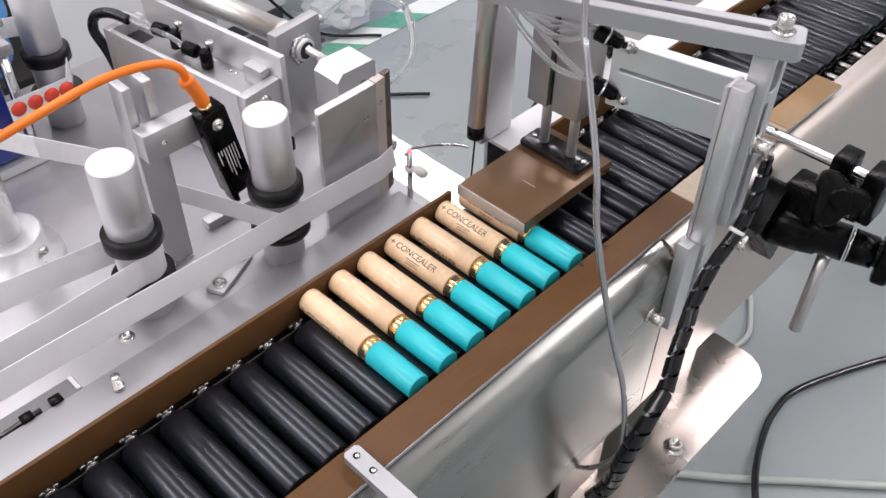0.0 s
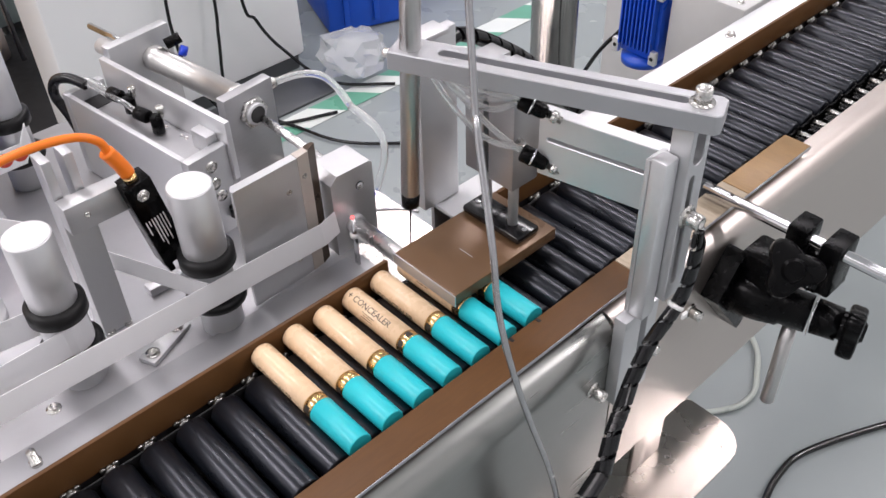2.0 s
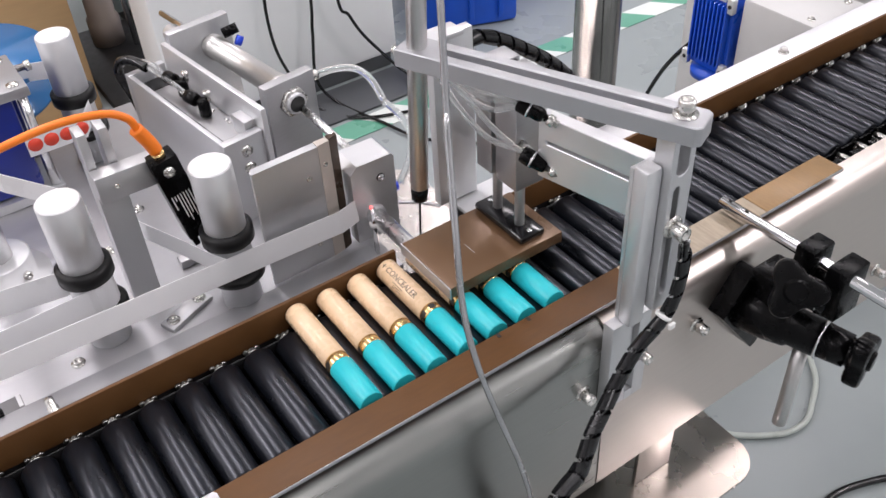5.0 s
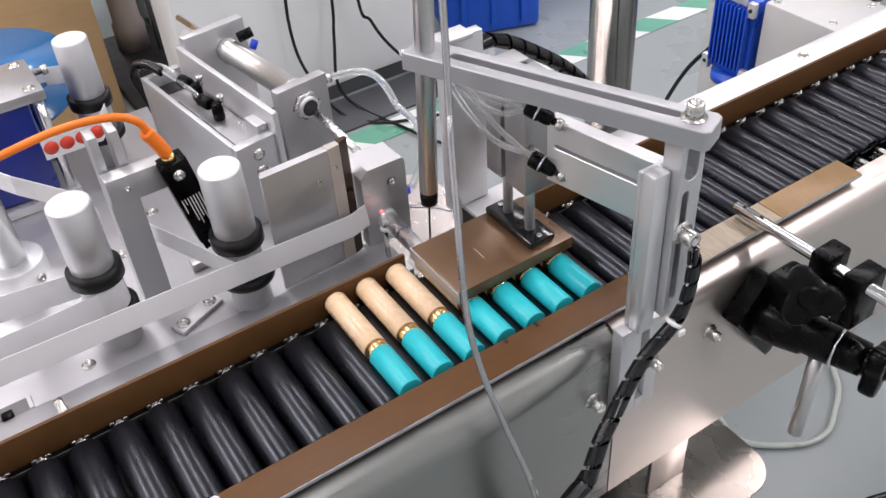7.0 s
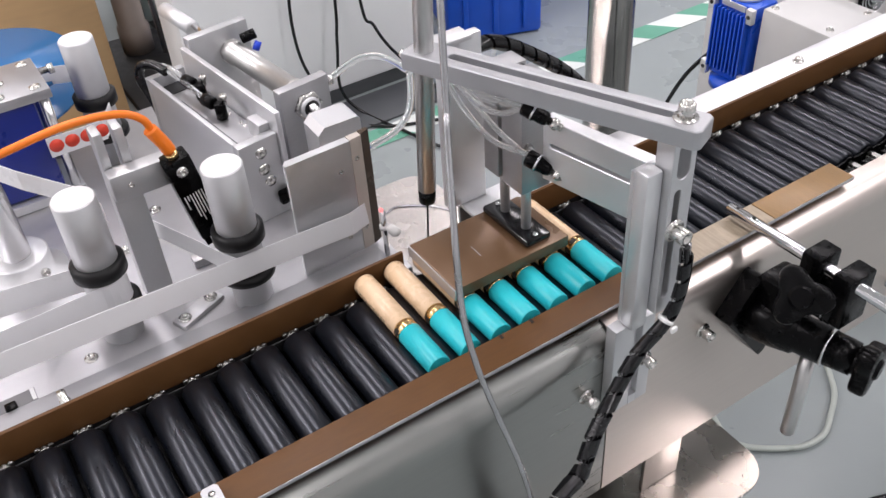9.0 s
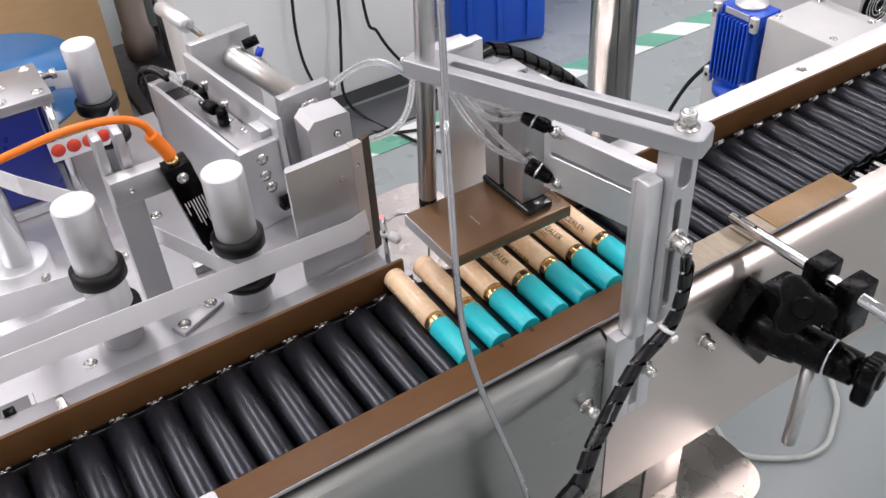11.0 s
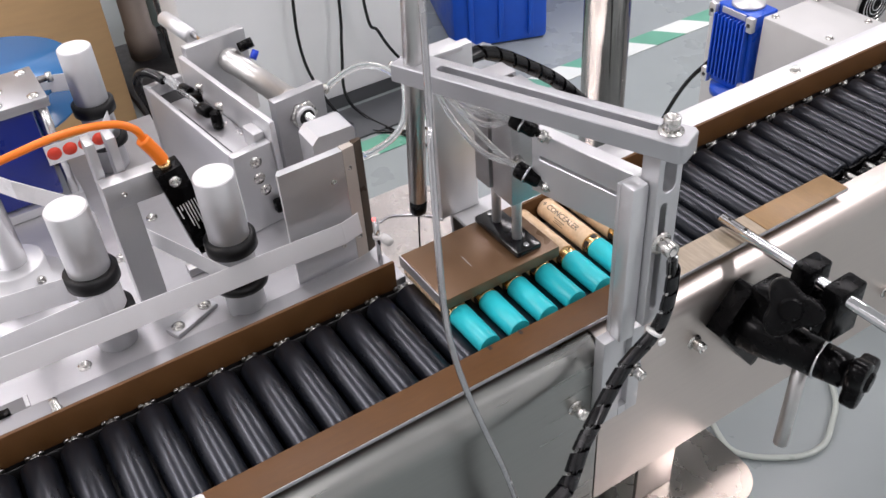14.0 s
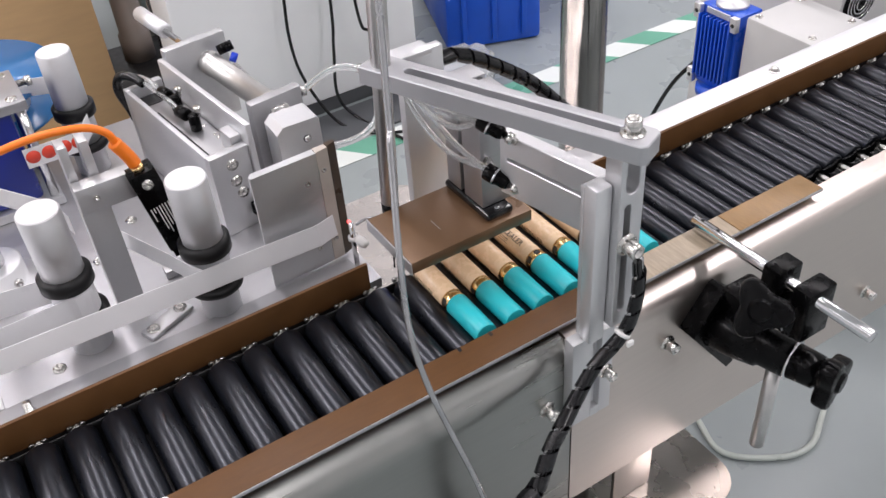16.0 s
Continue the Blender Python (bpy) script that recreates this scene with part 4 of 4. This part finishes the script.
    # hanging mains leads
    for i, pts in enumerate((((-1.372, 0.725, 1.3), (-1.372, 0.735, 0.75), (-1.368, 0.728, 0.56), (-1.36, 0.745, 0.46), (-1.33, 0.79, FLOOR + 0.008), (-1.25, 0.84, FLOOR + 0.006), (-1.2, 0.95, FLOOR + 0.006)),
                            ((-1.372, 0.84, 1.3), (-1.368, 0.825, 0.65), (-1.36, 0.812, 0.52), (-1.355, 0.803, 0.42), (-1.33, 0.83, FLOOR + 0.008), (-1.22, 0.86, FLOOR + 0.006), (-1.10, 0.90, FLOOR + 0.006), (-0.98, 1.02, FLOOR + 0.006)),
                            ((-1.36, 0.85, 1.2), (-1.355, 0.868, 0.62), (-1.35, 0.892, 0.53), (-1.34, 0.935, 0.455), (-1.28, 1.0, FLOOR + 0.02), (-1.2, 1.1, FLOOR + 0.006)))):
        k = thing("mains_lead", "black mains lead hanging to the floor", "cable", "mains leads")
        part("lead", sweep(pts, 0.0032, 10), CABLE, k)
    # floor hoses and cables
    h = thing("floor_hose", "pale grey hose lying in a loop on the floor", "hose")
    z = FLOOR + 0.0062
    part("hose", sweep([(-0.48, 0.86, z), (-0.362, 0.825, z), (-0.297, 0.810, z), (-0.250, 0.862, z), (-0.240, 0.905, z), (-0.255, 0.942, z), (-0.291, 0.992, z), (-0.37, 1.03, z), (-0.55, 1.02, z)], 0.0038, 12), OLIVE, h)
    h2 = thing("floor_hose", "greenish hose lying straight on the floor", "hose")
    part("hose", sweep([(-0.30, 0.56, z), (-0.145, 0.681, z), (-0.07, 0.748, z), (0.007, 0.815, z), (0.14, 0.94, z)], 0.0048, 12), OLIVE, h2)
    k = thing("floor_cable", "black cable curving over the floor", "cable")
    part("cable", sweep([(-0.05, 0.62, z), (-0.104, 0.689, z + 0.0125), (-0.134, 0.761, z), (-0.147, 0.82, z), (-0.140, 0.881, z), (-0.082, 1.007, z), (-0.02, 1.1, z), (0.08, 1.22, z)], 0.0045, 12), CABLE, k)
    # crumpled clear bag
    rnd = random.Random(4)
    b = thing("plastic_bag", "crumpled clear plastic bag on the floor", "plastic bag")
    bm = bmesh.new()
    bmesh.ops.create_icosphere(bm, subdivisions=3, radius=0.055)
    for v in bm.verts:
        k = 1 + 0.35 * noise.noise(v.co * 60) + 0.2 * noise.noise(v.co * 130)
        v.co = Vector((v.co.x * k * 1.2, v.co.y * k * 1.3, v.co.z * k * 0.75 + 0.042))
    bmesh.ops.translate(bm, verts=bm.verts, vec=(-1.30, 1.075, FLOOR + 0.008))
    part("bag", bm, BAGM, b)


def build_drum(x, y):
    d = thing("guide_roller", "satin aluminium guide roller with black rubber collar", "guide roller", "guide rollers", (x, y, 0.8602))
    part("drum", lathe([(0, 0.0150), (0.123, 0.0150), (0.1238, 0.0144)], (0, 0, 0), (0, 0, 1), 36), ALU_SATIN, d)
    part("end_face", lathe([(0, 0.0142), (0.0004, 0.0138)], (0, 0, 0.1238), (0, 0, 1), 36), WHITE, d, "bright white end face")
    part("collar", lathe([(0, 0.0156), (0.0015, 0.0192), (0.011, 0.0192), (0.0125, 0.0156)], (0, 0, 0.0585), (0, 0, 1), 36), RUBBER, d)
    part("collar", lathe([(0, 0.0156), (0.0015, 0.0208), (0.007, 0.0208), (0.0080, 0.0156)], (0, 0, 0.025), (0, 0, 1), 36), RUBBER, d)
    return d


def build_web():
    w = thing("label_web", "white label tape running round the guide rollers", "label tape")
    part("tape", band([(-0.3605, -0.2), (-0.3605, 0.10), (-0.3605, 0.26), (-0.3610, 0.30), (-0.3615, 0.352), (-0.3650, 0.368)], 0.8985, 0.9155, drop=(0.006, 0.004, 0.0, -0.001, -0.003, -0.002), lean=0.004), WEB, w, smooth=False)
    loop = [(-0.470, -0.15), (-0.4325, 0.105)] + [(-0.406 + 0.0158 * math.cos(radians(a)), 0.174 + 0.0158 * math.sin(radians(a))) for a in range(170, -21, -19)] + [(-0.3885, 0.10), (-0.3870, -0.20)]
    part("tape", band(loop, 0.8945, 0.9170), WEB, w, smooth=False)
    part("tape", band([(-0.475, 0.213), (-0.452, 0.2240), (-0.400, 0.2455), (-0.378, 0.2535), (-0.3655, 0.2600)], 0.8985, 0.9150), WEB, w, smooth=False)
    part("tape", band([(-0.50, 0.120), (-0.450, 0.150), (-0.430, 0.186), (-0.424, 0.192)], 0.950, 0.966, drop=(0.030, 0.026, 0.006, -0.006)), WEB, w, smooth=False)
    part("tape", band([(-0.70, 0.150), (-0.664, 0.236), (-0.661, 0.245)], 0.938, 0.955), WEB, w, smooth=False)
    red = part("tape", band([(-0.60, 0.186), (-0.60, 0.235), (-0.627, 0.250)], 0.908, 0.927), WEB, w, "white tape with red round labels", False)
    for y in (0.1930, 0.2065, 0.2200, 0.2325):
        part("red_dot", lathe([(0, 0.0062), (0.0002, 0.0062)], (-0.5996, y, 0.918), (1, y, 0.918), 20), RED, red)
    return w


def build_sensor():
    s = thing("photo_sensor", "black photo sensor on a slotted aluminium post", "sensor")
    bm = bmesh.new()
    add_box(bm, -0.444, -0.428, 0.2015, 0.2225, 0.8602, 0.972, 0.0008)
    add_box(bm, -0.444, -0.428, 0.2015, 0.2080, 0.972, 1.010, 0.0008)
    add_box(bm, -0.444, -0.428, 0.2160, 0.2225, 0.972, 1.010, 0.0008)
    part("post", bm, ALU, s)
    part("arm", box(-0.427, -0.414, 0.2010, 0.2460, 0.962, 0.983, 0.0008), ALU, s)
    cap_bolt((-0.414, 0.2140, 0.973), (1, 0, 0), 0.0020, 0.0015, False, "bolt", s)
    for y in (0.206, 0.219):
        cap_bolt((-0.428, y, 0.8602), (0, 0, 1), 0.003, 0.003, False, "bolt", s)
    m = Matrix.Translation((-0.412, 0.2465, 0.9845)) @ Matrix.Rotation(radians(10), 4, "X")
    bm = box(-0.008, 0.008, -0.0100, 0.0100, -0.072, 0.0, 0.0012, m)
    add_box(bm, -0.006, 0.006, -0.0085, -0.004, -0.080, -0.0715, 0.0006, m)
    body = part("sensor_body", bm, BLACK, s)
    cap_bolt(m @ Vector((0.008, 0.0, -0.010)), (1, 0, 0), 0.0028, 0.0016, True, "screw", body)
    # unreadable rating print on the side
    for i in range(7):
        w = (0.012, 0.005, 0.022, 0.026, 0.020, 0.024, 0.015)[i]
        part("print_bar", box(0.00805, 0.0081, -0.0075 + i * 0.0022, -0.0067 + i * 0.0022, -0.030 - w, -0.030, 0, m), PRINT_W, body)
    part("connector", lathe([(0, 0.0046), (0.003, 0.0046), (0.003, 0.0040), (0.006, 0.0040)], m @ Vector((0, 0, 0)), m @ Vector((0, 0, 1)), 16), GOLD, s)
    part("cable", sweep([m @ Vector((0, -0.004, 0.024)), (-0.412, 0.2340, 1.0195), (-0.414, 0.2200, 1.0275), (-0.416, 0.190, 1.0305), (-0.417, 0.149, 1.026), (-0.42, 0.05, 1.01), (-0.42, -0.05, 1.0)], 0.0028, 12), ORANGE, s, "bright orange sensor cable")
    part("plug", sweep([m @ Vector((0, 0, 0.005)), m @ Vector((0, -0.0015, 0.014)), m @ Vector((0, -0.005, 0.027))], 0.0050, 12), ORANGE, s)
    return s


def build_peel():
    p = thing("peel_plate", "dull aluminium peel plate with dark brown edge", "peel plate")
    m = Matrix.Translation((-0.3740, 0.3125, 0)) @ Matrix.Rotation(radians(2), 4, "Z")
    a = part("plate", extrude_profile([(0.0, 0.0), (0.0, 0.0535), (-0.007, 0.0535), (-0.007, 0.003), (-0.003, 0.0)], "z", 0.864, 0.9675), ALU_SATIN, p)
    b = part("edge_plate", extrude_profile([(0.0, 0.0537), (-0.0012, 0.0640), (-0.007, 0.0640), (-0.007, 0.0537)], "z", 0.864, 0.968), TAN, p, "tan edge plate")
    e = part("bevel_edge", extrude_profile([(-0.0012, 0.0642), (-0.0042, 0.0722), (-0.007, 0.0715), (-0.007, 0.0642)], "z", 0.864, 0.969), BROWN_DARK, p, "dark brown bevelled edge")
    for o in (a, b, e):
        o.matrix_local = m
    for y, z in ((0.043, 0.944), (0.058, 0.950), (0.043, 0.882), (0.058, 0.884)):
        cap_bolt(m @ Vector((0.0 if y < 0.05 else -0.0008, y, z)), (1, 0, 0), 0.0022, 0.0006, False, "screw", p)
    return p


def build_peel_tip():
    t = thing("tape_sensor", "small white air nozzle with red light at the peel tip", "nozzle")
    part("stem", cyl((-0.362, 0.379, 0.8602), (-0.362, 0.379, 0.905), 0.0022, seg=14), CHROME, t)
    part("nozzle", lathe([(0, 0.0030), (0.004, 0.0042), (0.008, 0.0040), (0.011, 0.0025)], (-0.3575, 0.380, 0.892), (-0.350, 0.385, 0.886), 14), WHITE_PL, t)
    part("collar", lathe([(0, 0.004), (0.003, 0.004)], (-0.362, 0.379, 0.888), (-0.362, 0.379, 1), 14), WHITE_PL, t)
    part("hose", sweep([(-0.3800, 0.3910, 0.886), (-0.3820, 0.3990, 0.886), (-0.3800, 0.4060, 0.886), (-0.3720, 0.4180, 0.886), (-0.3610, 0.4290, 0.886), (-0.3520, 0.4340, 0.886)], 0.0013, 8), GREY_CABLE, t, "thin grey air line")
    part("light", lathe([(0, 0.0014), (0.0012, 0.0012)], (-0.360, 0.377, 0.908), (-0.355, 0.372, 0.911), 12), RED_LED, t, "small glowing red indicator light")
    return t


HOUSE = Matrix.Translation((-0.465, 0.326, 0)) @ Matrix.Rotation(radians(7), 4, "Z")


def build_cylinder():
    c = thing("applicator_cylinder", "pneumatic applicator cylinder in a milled aluminium housing", "pneumatic cylinder")
    H = HOUSE
    def hb(name, m, *b, label="", bev=0.0008):
        return part(name, box(*b, bev, H), m, c, label)
    hb("side_plate", ALU, -0.160, -0.009, -0.0185, -0.0140, 0.8602, 0.938)
    end = hb("end_plate", ALU, -0.009, 0.0, -0.0185, 0.0175, 0.8602, 0.938)
    hb("inner_floor", ALU_DARK, -0.160, -0.0092, -0.0138, 0.0175, 0.905, 0.928)
    hb("back_plate", ALU, -0.168, -0.1602, -0.0185, 0.0175, 0.8602, 0.938)
    # flat dark patches stand in for the shade in recess and groove
    hb("recess", DARK, -0.157, -0.138, -0.0120, 0.008, 0.9281, 0.9286, bev=0)
    hb("groove", DARK, -0.120, -0.020, -0.0115, -0.0075, 0.9281, 0.9288, bev=0)
    hb("bracket_rail", ALU_SATIN, -0.160, 0.003, 0.0178, 0.0228, 0.905, 0.957)
    hb("rail_foot", ALU, -0.030, -0.010, 0.0080, 0.0176, 0.9282, 0.944)
    back = hb("rear_bracket", ALU, -0.160, -0.150, 0.0230, 0.084, 0.880, 0.966)
    front = hb("front_plate", ALU_DARK, -0.031, -0.021, 0.0370, 0.086, 0.8602, 0.957)
    axis = lambda u, z=0.938: H @ Vector((u, 0.062, z))
    part("barrel", lathe([(0, 0.0105), (0.002, 0.0116), (0.012, 0.0116), (0.0125, 0.0106), (0.106, 0.0106), (0.1065, 0.0116), (0.118, 0.0116)], axis(-0.1495, 0.942), axis(0, 0.942), 32), BRUSHED_X, c, "brushed steel cylinder barrel")
    part("rear_rod", lathe([(0, 0.0030), (0.085, 0.0030)], axis(-0.1605, 0.942), axis(-1, 0.942), 18), CHROME, c)
    part("nut", lathe([(0, 0.0135), (0.0030, 0.0135), (0.0036, 0.0125), (0.0040, 0.0095)], axis(-0.0208, 0.936), axis(0, 0.936), 6), BOLT, front)
    part("nut_ring", lathe([(0, 0.0094), (0.0058, 0.0094), (0.0064, 0.0086)], axis(-0.0206, 0.936), axis(0, 0.936), 24), ALU_SATIN, front)
    part("nut_bore", lathe([(0, 0.0072), (0.0066, 0.0072)], axis(-0.0206, 0.936), axis(0, 0.936), 20), DARK, front, smooth=False)
    for v, z in ((0.0005, 0.926), (0.0005, 0.910), (0.004, 0.897)):
        cap_bolt(H @ Vector((0.0, v, z)), H.to_3x3() @ Vector((1, 0, 0)), 0.0035, 0.0008, True, "bolt", end)
    for u, v in ((-0.090, 0.012), (-0.070, 0.012), (-0.050, 0.012), (-0.044, 0.012)):
        cap_bolt(H @ Vector((u, v, 0.928)), (0, 0, 1), 0.0016, 0.0008, False, "screw", c)
    # black elbows with brass screws and their clear hoses
    for u, v, w in ((-0.116, 0.003, 0.945), (-0.078, 0.001, 0.942)):
        p = H @ Vector((u, v, w))
        el = part("hose_fitting", lathe([(0, 0.0045), (0.001, 0.0056), (0.012, 0.0056), (0.013, 0.0045)], p + Vector((-0.008, -0.003, 0)), p + Vector((1, 0.3, -0.05)), 16), BLACK, c, "black push-in hose elbow")
        part("stub", lathe([(0, 0.0050), (0.014, 0.0050), (0.015, 0.004)], p + Vector((0.010, 0.004, -0.013)), p + Vector((0.010, 0.004, 1)), 14), BLACK, el)
        part("throttle_screw", lathe([(0, 0.0022), (0.006, 0.0022), (0.006, 0.0032), (0.009, 0.0032)], p + Vector((0.012, 0.008, 0)), p + Vector((0.012, 0.008, 1)), 12), BOLT, el)
        q = H @ Vector((-0.165, -0.004 + v, 0.945))
        part("air_hose", sweep([p + Vector((-0.008, -0.003, 0)), p + Vector((-0.025, -0.006, 0.004)), q], 0.0022, 10), CLEAR, c, "clear air hose")
    part("black_conduit", sweep([H @ Vector((-0.150, -0.004, 0.945)), H @ Vector((-0.166, -0.009, 0.948)), H @ Vector((-0.179, -0.015, 0.944)), H @ Vector((-0.183, -0.018, 0.930)), H @ Vector((-0.177, -0.014, 0.910)), H @ Vector((-0.174, -0.008, 0.875))], 0.0044, 12), CABLE, c)
    # rear flow valve with blue ring
    v0 = axis(-0.136, 0.950)
    part("flow_valve", lathe([(0, 0.0048), (0.014, 0.0048)], v0 + Vector((0, 0.006, 0.006)), v0 + Vector((0.3, 1, 0.3)), 14), BLACK, c)
    part("blue_ring", lathe([(0, 0.0046), (0.006, 0.0046)], v0 + Vector((0.008, 0.014, 0.001)), v0 + Vector((0.5, 1, -0.6)), 14), BLUE_FIT, c)
    # sensor block under the end plate
    part("sensor_clip", box(-0.004, 0.006, 0.008, 0.020, 0.872, 0.884, 0.001, H), BLACK, c)
    return c


HOSE_L = 0.072


def build_hose():
    h = thing("applicator_hose", "clear curved air hose of the applicator block", "air hose")
    a, b = (part("hose_length", sweep([(HOSE_L * k / 8, 0, 0.017 * math.sin(math.pi * k / 8)) for k in range(9)], 0.0030, 12, 3), CLEAR, h) for k in range(2))
    part("end_fitting", lathe([(0, 0.0032), (0.006, 0.0032), (0.006, 0.0045), (0.010, 0.0045)], HOSE_START - Vector((0, 0.008, 0)), HOSE_START + Vector((0, 1, 0)), 14), BOLT, h)
    return a, b


HOSE_START = Vector((-0.5010, 0.4120, 0.948))
HOSE_END = Vector((-0.4625, 0.4130, 0.910))


def hose_poses(t):
    """The two lengths of hose bend between the plate and the block."""
    end = HOSE_END + Vector((0.082, 0.003, -0.009)) * reach(t)
    d = end - HOSE_START
    n = d.normalized()
    out = Vector((0.15, 0.80, 0.58))
    out = (out - n * out.dot(n)).normalized()
    mid = HOSE_START + d / 2 + out * math.sqrt(max(1e-6, HOSE_L ** 2 - (d.length / 2) ** 2))
    got = []
    for p, q in ((HOSE_START, mid), (mid, end)):
        x = (q - p).normalized()
        z = (out - x * out.dot(x)).normalized()
        y = z.cross(x)
        got.append(Matrix(((x.x, y.x, z.x, p.x), (x.y, y.y, z.y, p.y), (x.z, y.z, z.z, p.z), (0, 0, 0, 1))))
    return got


def build_applicator():
    a = thing("applicator_block", "aluminium applicator block on a chrome piston rod", "applicator block")
    m = Matrix.Translation((-0.4505, 0.3835, 0.004)) @ Matrix.Rotation(radians(-1), 4, "Z")
    bm = extrude_profile([(-0.0190, 0.876), (-0.0190, 0.941), (-0.0130, 0.947), (0.0165, 0.947), (0.0190, 0.9445), (0.0190, 0.876)], "x", -0.028, 0.0)
    blk = part("block", bm, ALU_SATIN, a, "satin aluminium block with chamfered edge")
    blk.matrix_local = m
    part("bolt_hole", lathe([(0, 0.0036), (0.0006, 0.0034)], m @ Vector((0, 0.006, 0.930)), m @ Vector((1, 0.006, 0.930)), 16), DARK, a)
    part("screw", lathe([(0, 0.0030), (0.0012, 0.0028)], m @ Vector((0, 0.006, 0.930)), m @ Vector((1, 0.006, 0.930)), 16), CHROME, a)
    part("piston_rod", cyl(m @ Vector((-0.15, 0.0015, 0.9350)), m @ Vector((-0.028, 0.0015, 0.9350)), 0.0036, seg=18), ROD, a)
    global tamp
    tamp = part("tamp_tube", lathe([(0, 0.0064), (0.064, 0.0064), (0.067, 0.0057)], m @ Vector((0, -0.002, 0.899)), m @ Vector((1, -0.002, 0.899)), 24), ROD, a)
    part("tube_ring", lathe([(0, 0.0080), (0.004, 0.0080)], m @ Vector((0, -0.002, 0.899)), m @ Vector((1, -0.002, 0.899)), 20), ALU, a)
    rear = lambda u: HOUSE @ Vector((u, 0.062, 0.942))
    part("rear_sleeve", lathe([(0, 0.0040), (0.0006, 0.0078), (0.060, 0.0078), (0.0606, 0.0070)], rear(-0.2420), rear(-1), 22), ALU_SATIN, a, "pale steel sleeve on the rear rod")
    part("blue_fitting", lathe([(0, 0.0042), (0.008, 0.0042)], m @ Vector((-0.012, 0.018, 0.906)), m @ Vector((-0.012, 1, 0.906)), 14), BLUE_FIT, a)
    return a


# ---------------------------------------------------------------- what moves
STEPS = [(0.40, 0.80), (2.90, 3.30), (5.45, 5.87), (8.00, 8.42), (10.55, 10.97), (13.10, 13.52), (15.68, 16.10)]
LIFTS = [(0.15, 0.30, 0.82, 0.95), (2.70, 2.88, 3.33, 3.45), (5.28, 5.44, 5.88, 6.00), (7.84, 8.00, 8.48, 8.62), (10.40, 10.56, 11.02, 11.16), (12.93, 13.10, 13.56, 13.74), (15.53, 15.70, 16.2, 16.3)]
PUSHES = [(-1, -0.9, -0.1, 0.06), (1.68, 1.95, 2.45, 2.66), (4.15, 4.40, 5.00, 5.18), (6.70, 6.95, 7.52, 7.72), (9.30, 9.55, 10.05, 10.25), (11.85, 12.12, 12.62, 12.82), (14.33, 14.64, 15.10, 15.30)]


def advance(t):
    """How many pitches the chain has gone at t."""
    n = 0.0
    for a, b in STEPS:
        u = min(1, max(0, (t - a) / (b - a)))
        n += u * u * (3 - 2 * u)
    return n


def pulse(t, table):
    for a, b, c, d in table:
        if a < t < d:
            if t < b:
                u = (t - a) / (b - a)
            elif t <= c:
                u = 1
            else:
                u = (d - t) / (d - c)
            return u * u * (3 - 2 * u)
    return 0.0


def reach(t):
    """The block creeps out a little after each step, and then goes all the way."""
    u, c = pulse(t, PUSHES), 0.0
    for step, push in zip(STEPS, PUSHES[1:]):
        if step[1] + 0.12 < t < push[2]:
            c = min(1, (t - step[1] - 0.12) / 0.3)
            c = c * c * (3 - 2 * c)
    return u + 0.23 * c * (1 - u)


TIMES = [i / 15 for i in range(241)]
TUBE_Y = 0.2305       # trailing tube before the first step


def motions():
    walk(chain, [(t, pose(0, P * advance(t), 0)) for t in TIMES])
    for i, tube in enumerate(tubes):
        walk(tube, [(t, pose(0, TUBE_Y + P * (advance(t) + i), 0.9009)) for t in TIMES])
    walk(press, [(t, pose(0, 0, PRESS_UP * pulse(t, LIFTS))) for t in TIMES])
    walk(applicator, [(t, pose(0.082 * reach(t), 0.003 * reach(t), -0.009 * reach(t))) for t in TIMES])
    walk(tamp, [(t, pose(-0.034 * (1 - pulse(t, PUSHES)), -0.005 * (1 - pulse(t, PUSHES)), 0)) for t in TIMES])
    for k in range(2):
        walk(hose[k], [(t, hose_poses(t)[k]) for t in TIMES])
    walk(peel, [(t, pose(0, -0.018 * pulse(t, PUSHES), 0)) for t in TIMES])


build_room()
build_conveyor()
build_bed()
build_press_stand()
build_probe()
build_cables()
build_clamp()
for dx, dy in ((-0.406, 0.174), (-0.381, 0.270), (-0.648, 0.243)):
    build_drum(dx, dy)
build_web()
build_sensor()
build_cylinder()
build_peel_tip()
build_column()
build_printer()
build_reel()
build_pole()
build_motor()
build_surroundings()
peel = build_peel()
hose = build_hose()
applicator = build_applicator()
chain = build_chain()
tubes = build_tubes()
press = build_press_head()
motions()
